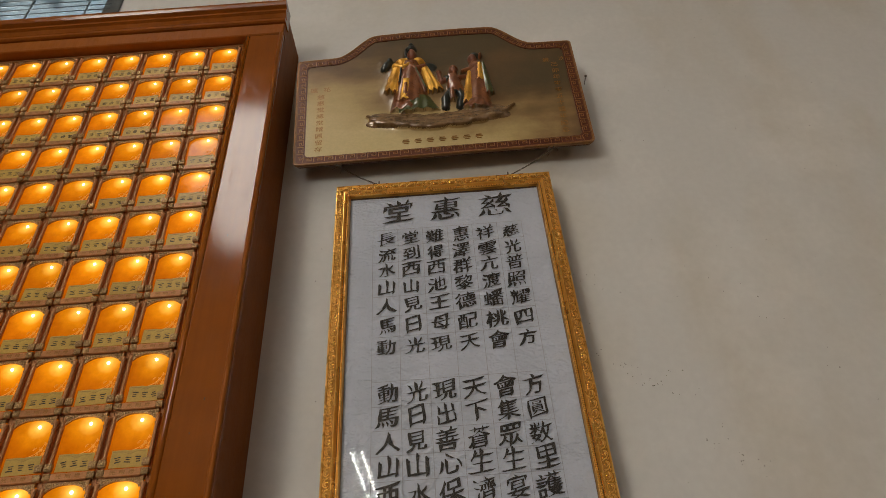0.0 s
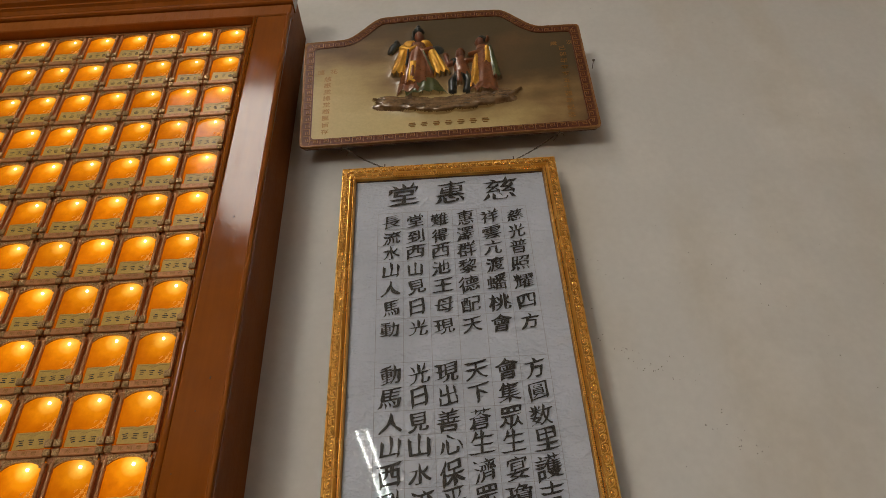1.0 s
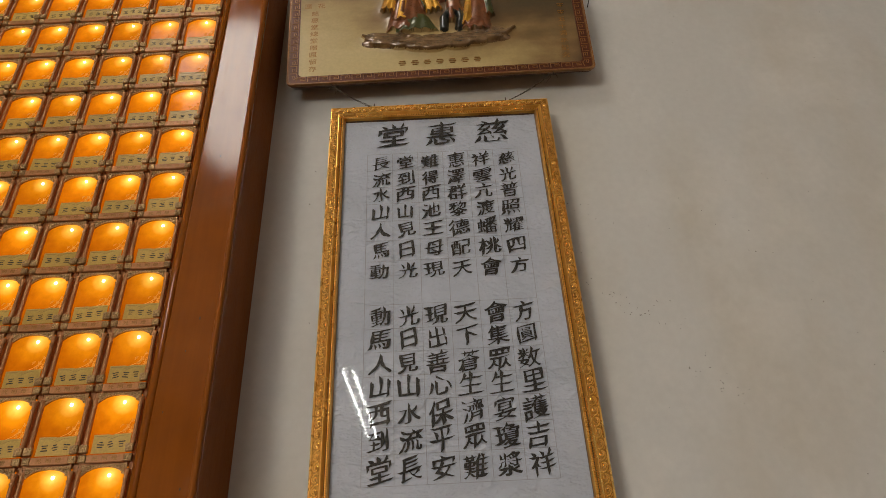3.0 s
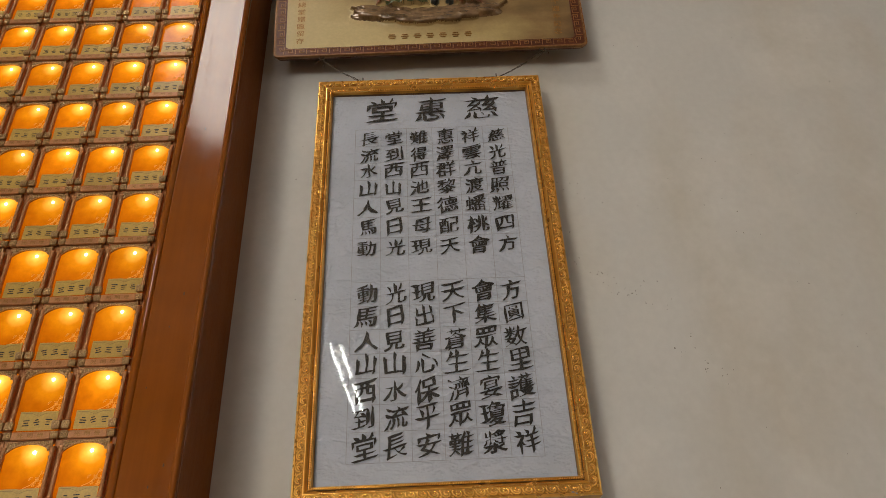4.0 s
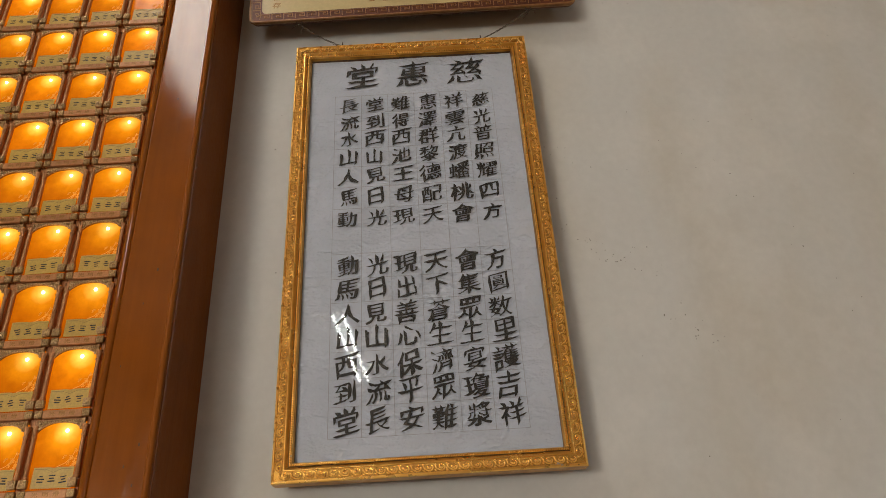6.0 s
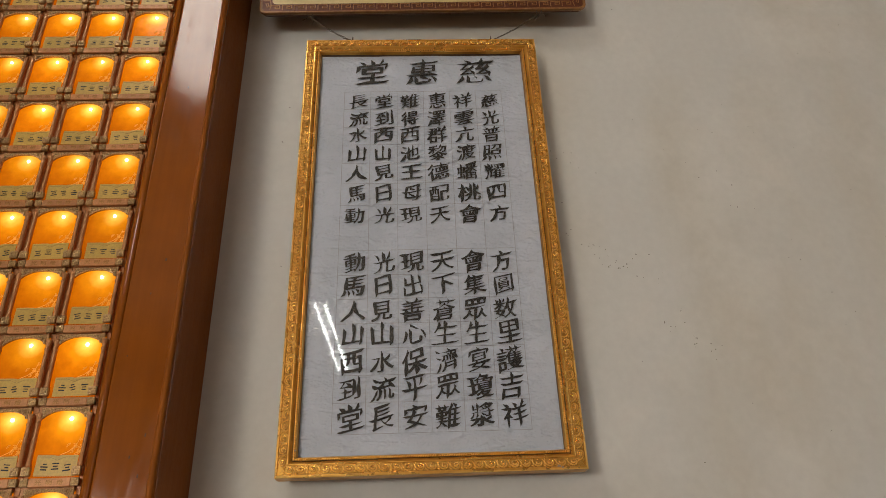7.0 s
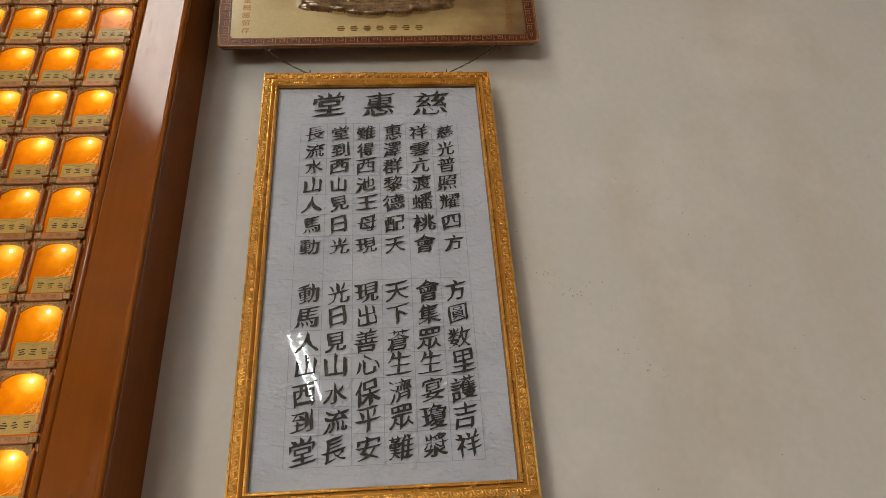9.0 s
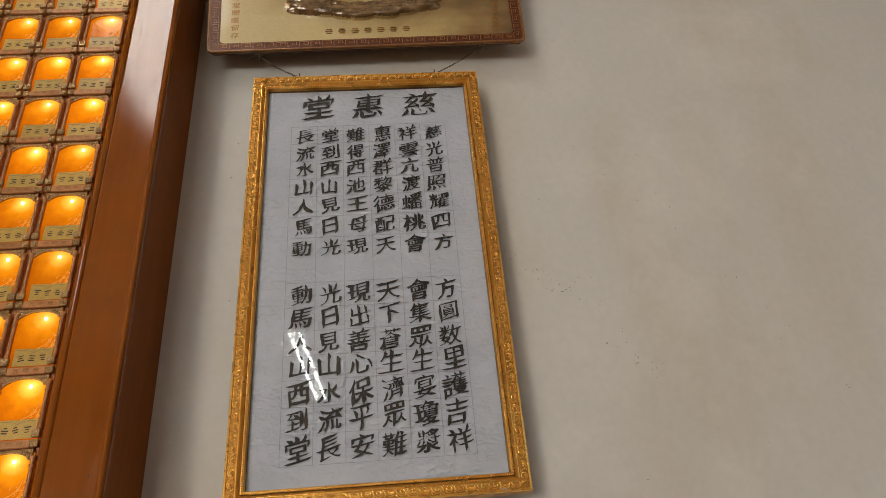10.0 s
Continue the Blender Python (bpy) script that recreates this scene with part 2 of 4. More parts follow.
PLAQUE_EDGE = varnish_material("plaque_edge_varnish", (0.11, 0.038, 0.012), (0.05, 0.018, 0.007), 0.3, 0.3)
PLAQUE_RIM = surface("worn_gold_brown_rim", (0.34, 0.17, 0.05), (0.16, 0.07, 0.02), 30, (0.3, 0.5), 0.2, 220, (0.2, 0.0006))
FRET_GILT = surface("worn_fret_gilt", (0.46, 0.24, 0.085), (0.28, 0.12, 0.045), 90, (0.3, 0.45), 0.3)
LETTER_GILT = surface("letter_gilt", (0.47, 0.245, 0.062), (0.26, 0.12, 0.03), 120, (0.25, 0.4), 0.4)
ROBE_GOLD = gilt_material("relief_gilt", (0.86, 0.48, 0.07), (0.36, 0.15, 0.02), 0.40, 0.45)
ROBE_RED = surface("relief_red_brown", (0.30, 0.105, 0.032), (0.16, 0.050, 0.018), 40, (0.25, 0.45), 0.1, 200, (0.2, 0.001), 0.8)
ROBE_GREEN = surface("relief_green", (0.10, 0.12, 0.03), (0.04, 0.06, 0.02), 40, (0.25, 0.45), 0.1, 200, (0.2, 0.001), 0.8)
ROBE_BLUE = surface("relief_dark_teal", (0.022, 0.036, 0.034), (0.010, 0.014, 0.014), 40, (0.25, 0.45), 0.1, coat=0.8)
SKIN = surface("relief_dull_rose", (0.26, 0.095, 0.045), (0.17, 0.055, 0.028), 60, (0.3, 0.5), coat=0.8)
CLOUD = surface("relief_grey_gold", (0.33, 0.21, 0.105), (0.11, 0.065, 0.030), 42, (0.12, 0.24), 0.15, 160, (0.2, 0.001), 1.0)
WIRE = surface("rusty_wire", (0.20, 0.17, 0.14), (0.07, 0.05, 0.04), 200, (0.35, 0.6), 0.8)
STEEL = surface("grey_galvanised_steel", (0.17, 0.20, 0.21), (0.09, 0.11, 0.12), 20, (0.3, 0.5), 0.6)
SPECK = surface("fly_speck", (0.07, 0.045, 0.03), (0.03, 0.02, 0.015), 200, (0.6, 0.8))
OUTDOORS = emitter("bright_outdoors", (0.62, 0.86, 1.0), 3.2)
OUTDOOR_WHITE = emitter("white_outdoor_light", (1.0, 1.0, 0.97), 7.0)


# ---- building helpers ----
def box(bm, x0, x1, y0, y1, z0, z1, bevel=0.0, seg=1):
    made = bmesh.ops.create_cube(bm, size=1.0, matrix=Matrix.LocRotScale(((x0 + x1) / 2, (y0 + y1) / 2, (z0 + z1) / 2), None, (x1 - x0, y1 - y0, z1 - z0)))
    if bevel:
        edges = list({e for v in made["verts"] for e in v.link_edges})
        bmesh.ops.bevel(bm, geom=edges, offset=bevel, segments=seg, profile=0.5, affect="EDGES")


def solid(bm, outline, y0, y1, bevel=0.0):
    """A prism from an outline of (x, z), from y0 (front) to y1 (back)."""
    front = bm.faces.new([bm.verts.new((x, y0, z)) for x, z in outline])
    got = bmesh.ops.extrude_face_region(bm, geom=[front])
    bmesh.ops.translate(bm, vec=(0, y1 - y0, 0), verts=[v for v in got["geom"] if isinstance(v, bmesh.types.BMVert)])
    if bevel:
        bmesh.ops.bevel(bm, geom=list(front.edges), offset=bevel, segments=2, profile=0.5, affect="EDGES")


def tube(bm, points, radius, sides=6, closed=False, taper=None):
    """Sweeps a circle along points."""
    pts = [Vector(p) for p in points]
    n, rings = len(pts), []
    side = None
    for i, p in enumerate(pts):
        d = (pts[(i + 1) % n] - pts[i - 1]) if closed or 0 < i < n - 1 else (pts[min(i + 1, n - 1)] - pts[max(i - 1, 0)])
        d.normalize()
        if side is None:
            side = d.orthogonal().normalized()
        side = (side - d * side.dot(d)).normalized()
        up = d.cross(side)
        r = radius * (taper(i / (n - 1)) if taper else 1)
        rings.append([bm.verts.new(p + r * (side * math.cos(2 * math.pi * k / sides) + up * math.sin(2 * math.pi * k / sides))) for k in range(sides)])
    for i in range(n if closed else n - 1):
        a, b = rings[i], rings[(i + 1) % n]
        for k in range(sides):
            bm.faces.new((a[k], a[(k + 1) % sides], b[(k + 1) % sides], b[k]))
    if not closed:
        bm.faces.new(rings[0][::-1])
        bm.faces.new(rings[-1])


def lathe(bm, profile, centre, sides=10, sx=1.0, sy=1.0):
    """Turns (radius, z) round a vertical axis at centre."""
    rings = []
    for r, z in profile:
        rings.append([bm.verts.new((centre[0] + sx * r * math.cos(2 * math.pi * k / sides), centre[1] + sy * r * math.sin(2 * math.pi * k / sides), centre[2] + z)) for k in range(sides)])
    for a, b in zip(rings, rings[1:]):
        for k in range(sides):
            bm.faces.new((a[k], a[(k + 1) % sides], b[(k + 1) % sides], b[k]))
    bm.faces.new(rings[0][::-1])
    bm.faces.new(rings[-1])


def mesh_of(name, bm, material, smooth=False):
    bmesh.ops.recalc_face_normals(bm, faces=bm.faces)
    me = bpy.data.meshes.new(name)
    bm.to_mesh(me)
    bm.free()
    for m in material if isinstance(material, (list, tuple)) else (material,):
        me.materials.append(m)
    if smooth:
        me.shade_smooth()
    return me


def empty(name, at=(0, 0, 0)):
    ob = new(name)
    ob.empty_display_size = 0.05
    ob.location = at
    return ob


def part(name, bm, material, parent=None, label="", smooth=False):
    """One mesh object under a thing or part; its vertices are given in the top thing's own axes."""
    ob = new(name, mesh_of(name, bm, material, smooth) if isinstance(bm, bmesh.types.BMesh) else bm)
    ob.parent = parent
    return tagged(ob, label)


def structure(name, bm, material, label, category):
    return tagged(part(name, bm, material), label, category, "", "structure")


GLYPHS = {}


def font_loops(ch):
    """The outlines of a character of the built-in font, as loops of points."""
    cu = bpy.data.curves.new("glyph", "FONT")
    cu.body, cu.size, cu.resolution_u = ch, 1.0, 3
    tmp = bpy.data.objects.new("glyph", cu)
    me = bpy.data.meshes.new_from_object(tmp)
    bm = bmesh.new()
    bm.from_mesh(me)
    bmesh.ops.remove_doubles(bm, verts=bm.verts, dist=1e-5)
    follow = {}
    for f in bm.faces:
        for l in f.loops:
            if len(l.edge.link_faces) == 1:
                follow[l.vert] = l.link_loop_next.vert
    loops = []
    while follow:
        first, v = follow.popitem()
        loop = [first.co.to_2d()]
        while v is not first and v in follow:
            loop.append(v.co.to_2d())
            v = follow.pop(v)
        loops.append(loop)
    bm.free()
    bpy.data.objects.remove(tmp)
    bpy.data.curves.remove(cu)
    bpy.data.meshes.remove(me)
    return loops


def glyph_mesh(ch, size, bold=(0.012, 0.0), rough=0.016, slant=0.08, wide=1.0, step=0.03, seed=0, cut=1.0):
    """A brush-like character: strokes swell and thin, their ends are cut aslant, all rise to the right. In the xz plane, centred."""
    key = (ch, size, bold, rough, slant, wide, seed)
    if key in GLYPHS:
        return GLYPHS[key]
    loops, code = font_loops(ch), ord(ch) * 0.37
    xs, ys = [p.x for l in loops for p in l], [p.y for l in loops for p in l]
    cx, cy = (min(xs) + max(xs)) / 2, (min(ys) + max(ys)) / 2
    moved, fill = {}, bpy.data.curves.new("brush_character", "CURVE")
    fill.dimensions, fill.fill_mode = "2D", "BOTH"
    for loop in loops:
        n = len(loop)
        turn = []
        for i in range(n):
            a, b = loop[i] - loop[i - 1], loop[(i + 1) % n] - loop[i]
            turn.append(math.atan2(a.x * b.y - a.y * b.x, a.dot(b)))
        push = [Vector((0, 0)) for _ in loop]
        for i in range(n):
            j = (i + 1) % n
            edge = loop[j] - loop[i]
            if turn[i] > 1.0 and turn[j] > 1.0 and 0.02 < edge.length < 0.13:
                out = Vector((edge.y, -edge.x)).normalized()
                first_leads = out.x + 0.6 * out.y < 0
                push[i] += out * (0.040 if first_leads else -0.050) * cut
                push[j] += out * (-0.050 if first_leads else 0.040) * cut
        pts = []
        for i in range(n):
            a, b = loop[i], loop[(i + 1) % n]
            k = max(1, round((b - a).length / step))
            pts += [(a.lerp(b, q / k), push[i] * max(0, 1 - q * 0.5) + push[(i + 1) % n] * max(0, 1 - (k - q) * 0.5)) for q in range(k)]
        n = len(pts)
        sp = fill.splines.new("POLY")
        sp.points.add(n - 1)
        sp.use_cyclic_u = True
        for i, (p, extra) in enumerate(pts):
            d = (pts[(i + 1) % n][0] - pts[i - 1][0]).normalized()
            k = noise.noise((p.x * 3 + seed * 7, p.y * 3, code)) * rough * 2.4
            w = noise.noise_vector((p.x * 1.6, p.y * 1.6, code + seed)) * rough * 2.6
            if rough:
                k += 0.028 * noise.noise((p.x * 2.1 + seed * 5, p.y * 2.1, code + 31)) - 0.002
                w += 0.060 * noise.noise_vector((p.x * 1.1 + seed * 3, p.y * 1.1, code + 57))
            x, y = p.x - cx + d.y * (bold[0] + k) + w.x + extra.x, p.y - cy - d.x * (bold[1] + k) + w.y + extra.y
            moved[(round(p.x, 5), round(p.y, 5))] = (x * wide * size, (y + slant * x) * size)
            sp.points[i].co = (p.x, p.y, 0, 1)
    tmp = bpy.data.objects.new("glyph", fill)
    me = bpy.data.meshes.new_from_object(tmp)
    bpy.data.objects.remove(tmp)
    bpy.data.curves.remove(fill)
    keys = list(moved)
    at = np.array(keys)
    for v in me.vertices:
        near = keys[int(np.argmin(((at - (v.co.x, v.co.y)) ** 2).sum(1)))]
        v.co = (*moved[near], 0)
    me.transform(Matrix.Rotation(radians(90), 4, "X"))
    me.name = "brush_character"
    GLYPHS[key] = me
    return me


def inked(me, material):
    me.materials.clear()
    me.materials.append(material)
    return me


# ---- the hall ----
def wall_piece(name, label, *boxes, material=HALL_PAINT):
    bm = bmesh.new()
    for b in boxes:
        box(bm, *b)
    return structure(name, bm, material, label, "wall")


XL, XR, YB = ROOM
VX0, VX1, VZ0, VZ1 = -1.75, -1.105, 3.66, 4.06      # opening of the fan grille
wall_piece("wall_north", "off-white plastered wall with faint stains and specks",
           (VX1, XR + 0.2, WALL, WALL + 0.2, 0, CEIL), (XL - 0.2, VX0, WALL, WALL + 0.2, 0, CEIL),
           (VX0, VX1, WALL, WALL + 0.2, 0, VZ0), (VX0, VX1, WALL, WALL + 0.2, VZ1, CEIL), material=PLASTER)
# side and back walls are unseen; their openings are added for the area lamps
wall_piece("wall_west", "plain off-white wall with an added opening for a lamp",
           (XL - 0.2, XL, YB, -7.6, 0, CEIL), (XL - 0.2, XL, -5.4, WALL, 0, CEIL), (XL - 0.2, XL, -7.6, -5.4, 0, 0.8), (XL - 0.2, XL, -7.6, -5.4, 2.6, CEIL))
wall_piece("wall_east", "plain off-white wall with an added opening for a lamp",
           (XR, XR + 0.2, YB, -5.4, 0, CEIL), (XR, XR + 0.2, -3.0, WALL, 0, CEIL), (XR, XR + 0.2, -5.4, -3.0, 0, 1.2), (XR, XR + 0.2, -5.4, -3.0, 3.6, CEIL))
wall_piece("wall_south", "plain cream wall with a wide added opening for a lamp",
           (XL - 0.2, -3.7, YB - 0.2, YB, 0, CEIL), (-1.5, XR + 0.2, YB - 0.2, YB, 0, CEIL), (-3.7, -1.5, YB - 0.2, YB, 3.1, CEIL))
bm = bmesh.new()
box(bm, XL - 0.2, XR + 0.2, YB - 0.2, WALL + 0.2, -0.2, 0)
structure("floor", bm, TERRAZZO, "polished grey-brown terrazzo floor", "floor")
bm = bmesh.new()
box(bm, XL - 0.2, XR + 0.2, YB - 0.2, WALL + 0.2, CEIL, CEIL + 0.2)
structure("ceiling", bm, CEILING_PAINT, "plain white painted ceiling", "ceiling")


def ceiling_panel(x0, x1, y0, y1):
    thing = tagged(empty("ceiling_light", ((x0 + x1) / 2, (y0 + y1) / 2, CEIL)), "large flat white light panel on the ceiling", "ceiling light")
    w, d = (x1 - x0) / 2, (y1 - y0) / 2
    bm = bmesh.new()
    for b in ((-w - 0.04, -w, -d - 0.04, d + 0.04), (w, w + 0.04, -d - 0.04, d + 0.04), (-w, w, -d - 0.04, -d), (-w, w, d, d + 0.04)):
        box(bm, *b, -0.05, 0)
    part("frame", bm, ENAMEL, thing)
    bm = bmesh.new()
    box(bm, -w, w, -d, d, -0.035, -0.005)
    part("diffuser", bm, SKYLIGHT, thing, "glowing white diffuser")
    return thing


ceiling_panel(-1.70, -1.02, -1.9, -0.55)


def twin_tube():
    thing = tagged(empty("tube_light", (0, 0, 0)), "white twin fluorescent tube light fixed to the ceiling", "ceiling light", "tube lights in a row")
    bm = bmesh.new()
    box(bm, -0.11, 0.11, -0.71, 0.71, -0.045, 0, 0.01)
    part("housing", bm, ENAMEL, thing)
    for x in (-0.065, 0.065):
        bm = bmesh.new()
        tube(bm, [(x, -0.68, -0.075), (x, 0.68, -0.075)], 0.017, 10)
        part("tube", bm, TUBE, thing, "lit white tube", True)
        for y in (-0.69, 0.69):
            bm = bmesh.new()
            box(bm, x - 0.016, x + 0.016, y - 0.012, y + 0.012, -0.095, -0.045, 0.003)
            part("tube_holder", bm, ENAMEL, thing)
    return thing


lamp = twin_tube()
lamp.location = (-1.24, -6.30, CEIL)
copy_thing(lamp, pose(-1.24, -7.80, CEIL))


# ---- the cabinet of votive lamps ----
COL, ROW = 0.0967, 0.12983
COL1, ROW1 = -0.5952, 3.182       # middle of the outermost column, lintel of the top row
NCOL, NROW = 9, 14
FACE = 1.010                      # front of the cabinet's post
CX0, CX1 = -1.60, -0.4200          # outer sides of the cabinet
TOP = 3.450


def cabinet():
    thing = tagged(empty("lamp_cabinet", ((CX0 + CX1) / 2, FACE, 0)), "tall red-brown varnished wooden cabinet holding rows of votive lamps", "cabinet")
    o = Vector(thing.location)

    def piece(name, bm, mat, label="", smooth=False):
        bmesh.ops.translate(bm, vec=-o, verts=bm.verts)
        return part(name, bm, mat, thing, label, smooth)

    bead = 0.006
    for x0, x1, inner in ((-0.5195, CX1, 1), (CX0, CX0 + 0.097, -1)):
        bm = bmesh.new()
        box(bm, x0, x1, FACE, FACE + 0.014, 0.1, 3.313, 0.004, 2)
        piece("post", bm, VARNISH, "glossy scuffed red-brown post")
        bm = bmesh.new()
        xe = x1 if inner > 0 else x0
        tube(bm, [(xe - inner * 0.006, FACE - 0.001, 0.1), (xe - inner * 0.006, FACE - 0.001, 3.313)], bead, 8)
        piece("edge_bead", bm, VARNISH_SATIN, "", True)
        bm = bmesh.new()
        xi = x0 if inner > 0 else x1
        tube(bm, [(xi - inner * 0.006, FACE + 0.005, 0.1), (xi - inner * 0.006, FACE + 0.005, 3.312)], 0.0075, 8)
        box(bm, min(xi - inner * 0.020, xi - inner * 0.010), max(xi - inner * 0.020, xi - inner * 0.010), FACE + 0.012, FACE + 0.045, 0.1, 3.312, 0.002)
        piece("inner_moulding", bm, VARNISH, "", True)
    for x0, x1 in ((CX1 - 0.022, CX1 - 0.002), (CX0 + 0.002, CX0 + 0.022)):
        bm = bmesh.new()
        box(bm, x0, x1, FACE + 0.0142, WALL, 0.1, TOP - 0.012)
        piece("side_panel", bm, VARNISH_DARK, "dark brown side board")
    # frieze board, then a stepped cornice
    bm = bmesh.new()
    box(bm, CX0, CX1, FACE - 0.002, FACE + 0.03, 3.314, 3.363, 0.003)
    piece("frieze_board", bm, VARNISH_SATIN)
    bm = bmesh.new()
    profile = [(0.004, 3.364), (-0.006, 3.364), (-0.011, 3.368), (-0.011, 3.377), (0.004, 3.379), (0.004, 3.384), (-0.004, 3.392), (-0.010, 3.404), (-0.017, 3.409), (-0.017, 3.416),
               (-0.002, 3.418), (-0.002, 3.423), (-0.012, 3.429), (-0.021, 3.434), (-0.026, 3.441), (-0.026, TOP), (0.03, TOP), (0.03, 3.364)]
    ends = [[bm.verts.new((x, FACE + dy, z)) for dy, z in profile] for x in (CX0, CX1 + 0.003)]
    n = len(profile)
    for i in range(n):
        bm.faces.new((ends[0][i], ends[0][(i + 1) % n], ends[1][(i + 1) % n], ends[1][i]))
    bm.faces.new(ends[0])
    bm.faces.new(ends[1][::-1])
    piece("cornice", bm, VARNISH, "stepped glossy cornice")
    bm = bmesh.new()
    box(bm, CX0 + 0.022, CX1 - 0.022, FACE + 0.03, WALL, TOP - 0.02, TOP - 0.004)
    piece("top_board", bm, VARNISH_DARK)
    bm = bmesh.new()
    box(bm, CX0 + 0.022, CX1 - 0.022, FACE + 0.075, FACE + 0.085, 0.1, 3.43)
    piece("back_board", bm, VARNISH_DARK)
    bm = bmesh.new()
    box(bm, CX0 + 0.098, -0.542, FACE + 0.008, FACE + 0.03, 0.1, ROW1 - ROW * (NROW - 1) - 0.012, 0.003)
    piece("lower_panel", bm, VARNISH)
    bm = bmesh.new()
    box(bm, CX0, CX1, FACE, WALL - 0.005, 0, 0.1, 0.004)
    piece("plinth", bm, VARNISH_DARK)
    r = random.Random(9)
    for k in range(7):
        x, z, w = r.uniform(-0.51, -0.44), r.uniform(1.75, 2.6), r.uniform(0.0007, 0.0016)
        bm = bmesh.new()
        box(bm, x - w, x + w, FACE - 0.0003, FACE + 0.001, z - 2.2 * w, z + 2.2 * w, 0.0002)
        piece("nick", bm, GROOVE_SHADE_AND_NICK, "tiny dark nick in the varnish")
    return thing


cabinet()


def arch_outline():
    """Spandrel plate under the next lintel, cut by a flat arch."""
    w, top = 0.0392, 0.1204
    return [(-w, top)] + [(w * u, 0.0995 + 0.0160 * (1 - abs(u) ** 2.7)) for u in [k / 10 - 1 for k in range(21)]] + [(w, top)]


def spandrel_mesh(side):
    """Raised leaf scrolls that fill one corner above the arch."""
    bm = bmesh.new()
    for x, z, r in ((0.0335, 0.1125, 0.0040), (0.0268, 0.1150, 0.0029), (0.0348, 0.1050, 0.0025), (0.0212, 0.1165, 0.0019)):
        pts = [(side * (x + r * (1 - 0.05 * k) * math.cos(0.75 * k + 0.8)), -0.0004, z + r * (1 - 0.05 * k) * math.sin(0.75 * k + 0.8)) for k in range(11)]
        tube(bm, pts, 0.00075, 4)
    return mesh_of("leaf_scroll", bm, ROSETTE_GILT, True)


def rosette_mesh(s):
    bm = bmesh.new()
    box(bm, -s, s, 0, 0.008, -s, s, 0.0011)
    for k in range(5):
        a = math.pi / 4 + k * math.pi / 2
        r = s * 0.42 if k < 4 else s * 0.36
        cx, cz = (s * 0.45 * math.cos(a), s * 0.45 * math.sin(a)) if k < 4 else (0, 0)
        m = Matrix.LocRotScale((cx, 0.0 if k < 4 else -0.0006, cz), None, (r, 0.0015, r))
        bmesh.ops.create_icosphere(bm, subdivisions=1, radius=1.0, matrix=m)
    return mesh_of("rosette", bm, ROSETTE_GILT)


def colonnette_mesh():
    bm = bmesh.new()
    lathe(bm, [(0.0050, 0.0), (0.0050, 0.004), (0.0038, 0.006), (0.0034, 0.066), (0.0046, 0.068), (0.0046, 0.070), (0.0034, 0.072), (0.0044, 0.079), (0.0056, 0.086)], (0, 0, 0), 10)
    return mesh_of("colonnette", bm, BRONZE, True)


def card_mesh():
    x0, x1, z0, z1 = -0.029, 0.0365, 0.0095, 0.0425
    w, bm = x1 - x0, bmesh.new()
    outline = [(x0, z0), (x1, z0), (x1, z1), (x0 + 0.62 * w, z1), (x0 + 0.5 * w, z1 - 0.0012), (x0 + 0.38 * w, z1), (x0, z1)]
    solid(bm, outline, 0, 0.0012)
    fold = [(0.03, 0.0030), (0.30, 0.0030), (0.38, 0.0050), (0.5, 0.0082), (0.62, 0.0050), (0.70, 0.0030), (0.97, 0.0030)]
    before = len(bm.faces)
    tube(bm, [(x0 + u * w, -0.0001, z1 - d) for u, d in fold], 0.0004, 4)
    bm.faces.ensure_lookup_table()
    for f in bm.faces[before:]:
        f.material_index = 1
    return mesh_of("card", bm, [CARD, CARD_FOLD])


def ink_mesh(seed):
    """Plain ink bars of one written word's size."""
    r, bm = random.Random(seed), bmesh.new()
    for z in (-0.0042, 0.0002, 0.0044):
        w, h, x = r.uniform(0.0030, 0.0062), r.uniform(0.0007, 0.0011), r.uniform(-0.001, 0.001)
        box(bm, x - w, x + w, -0.0004, -0.0001, z - h, z + h, 0.0002)
    return mesh_of("ink_bar", bm, INK)


def sprig_mesh():
    """A raised spray of flowers at one side of the amber panel; its glow is emission."""
    r, bm = random.Random(4), bmesh.new()
    for k in range(12):
        x, z = 0.034 - abs(r.gauss(0, 0.010)), 0.043 + abs(r.gauss(0, 0.013))
        for q in range(5):
            a, p = q * 1.257 + r.random(), r.uniform(0.0010, 0.0021)
            m = Matrix.LocRotScale((x + 1.3 * p * math.cos(a), -0.0006, z + 1.3 * p * math.sin(a)), Euler((0, -a, 0)), (p, 0.0012, p * 0.6))
            bmesh.ops.create_icosphere(bm, subdivisions=1, radius=1.0, matrix=m)
    tube(bm, [(0.004, 0, 0.044), (0.016, -0.0004, 0.049), (0.026, -0.0004, 0.058), (0.031, 0, 0.072)], 0.0007, 4)
    return mesh_of("flower_sprig", bm, SPRIG)


INKS = [ink_mesh(k) for k in range(6)]


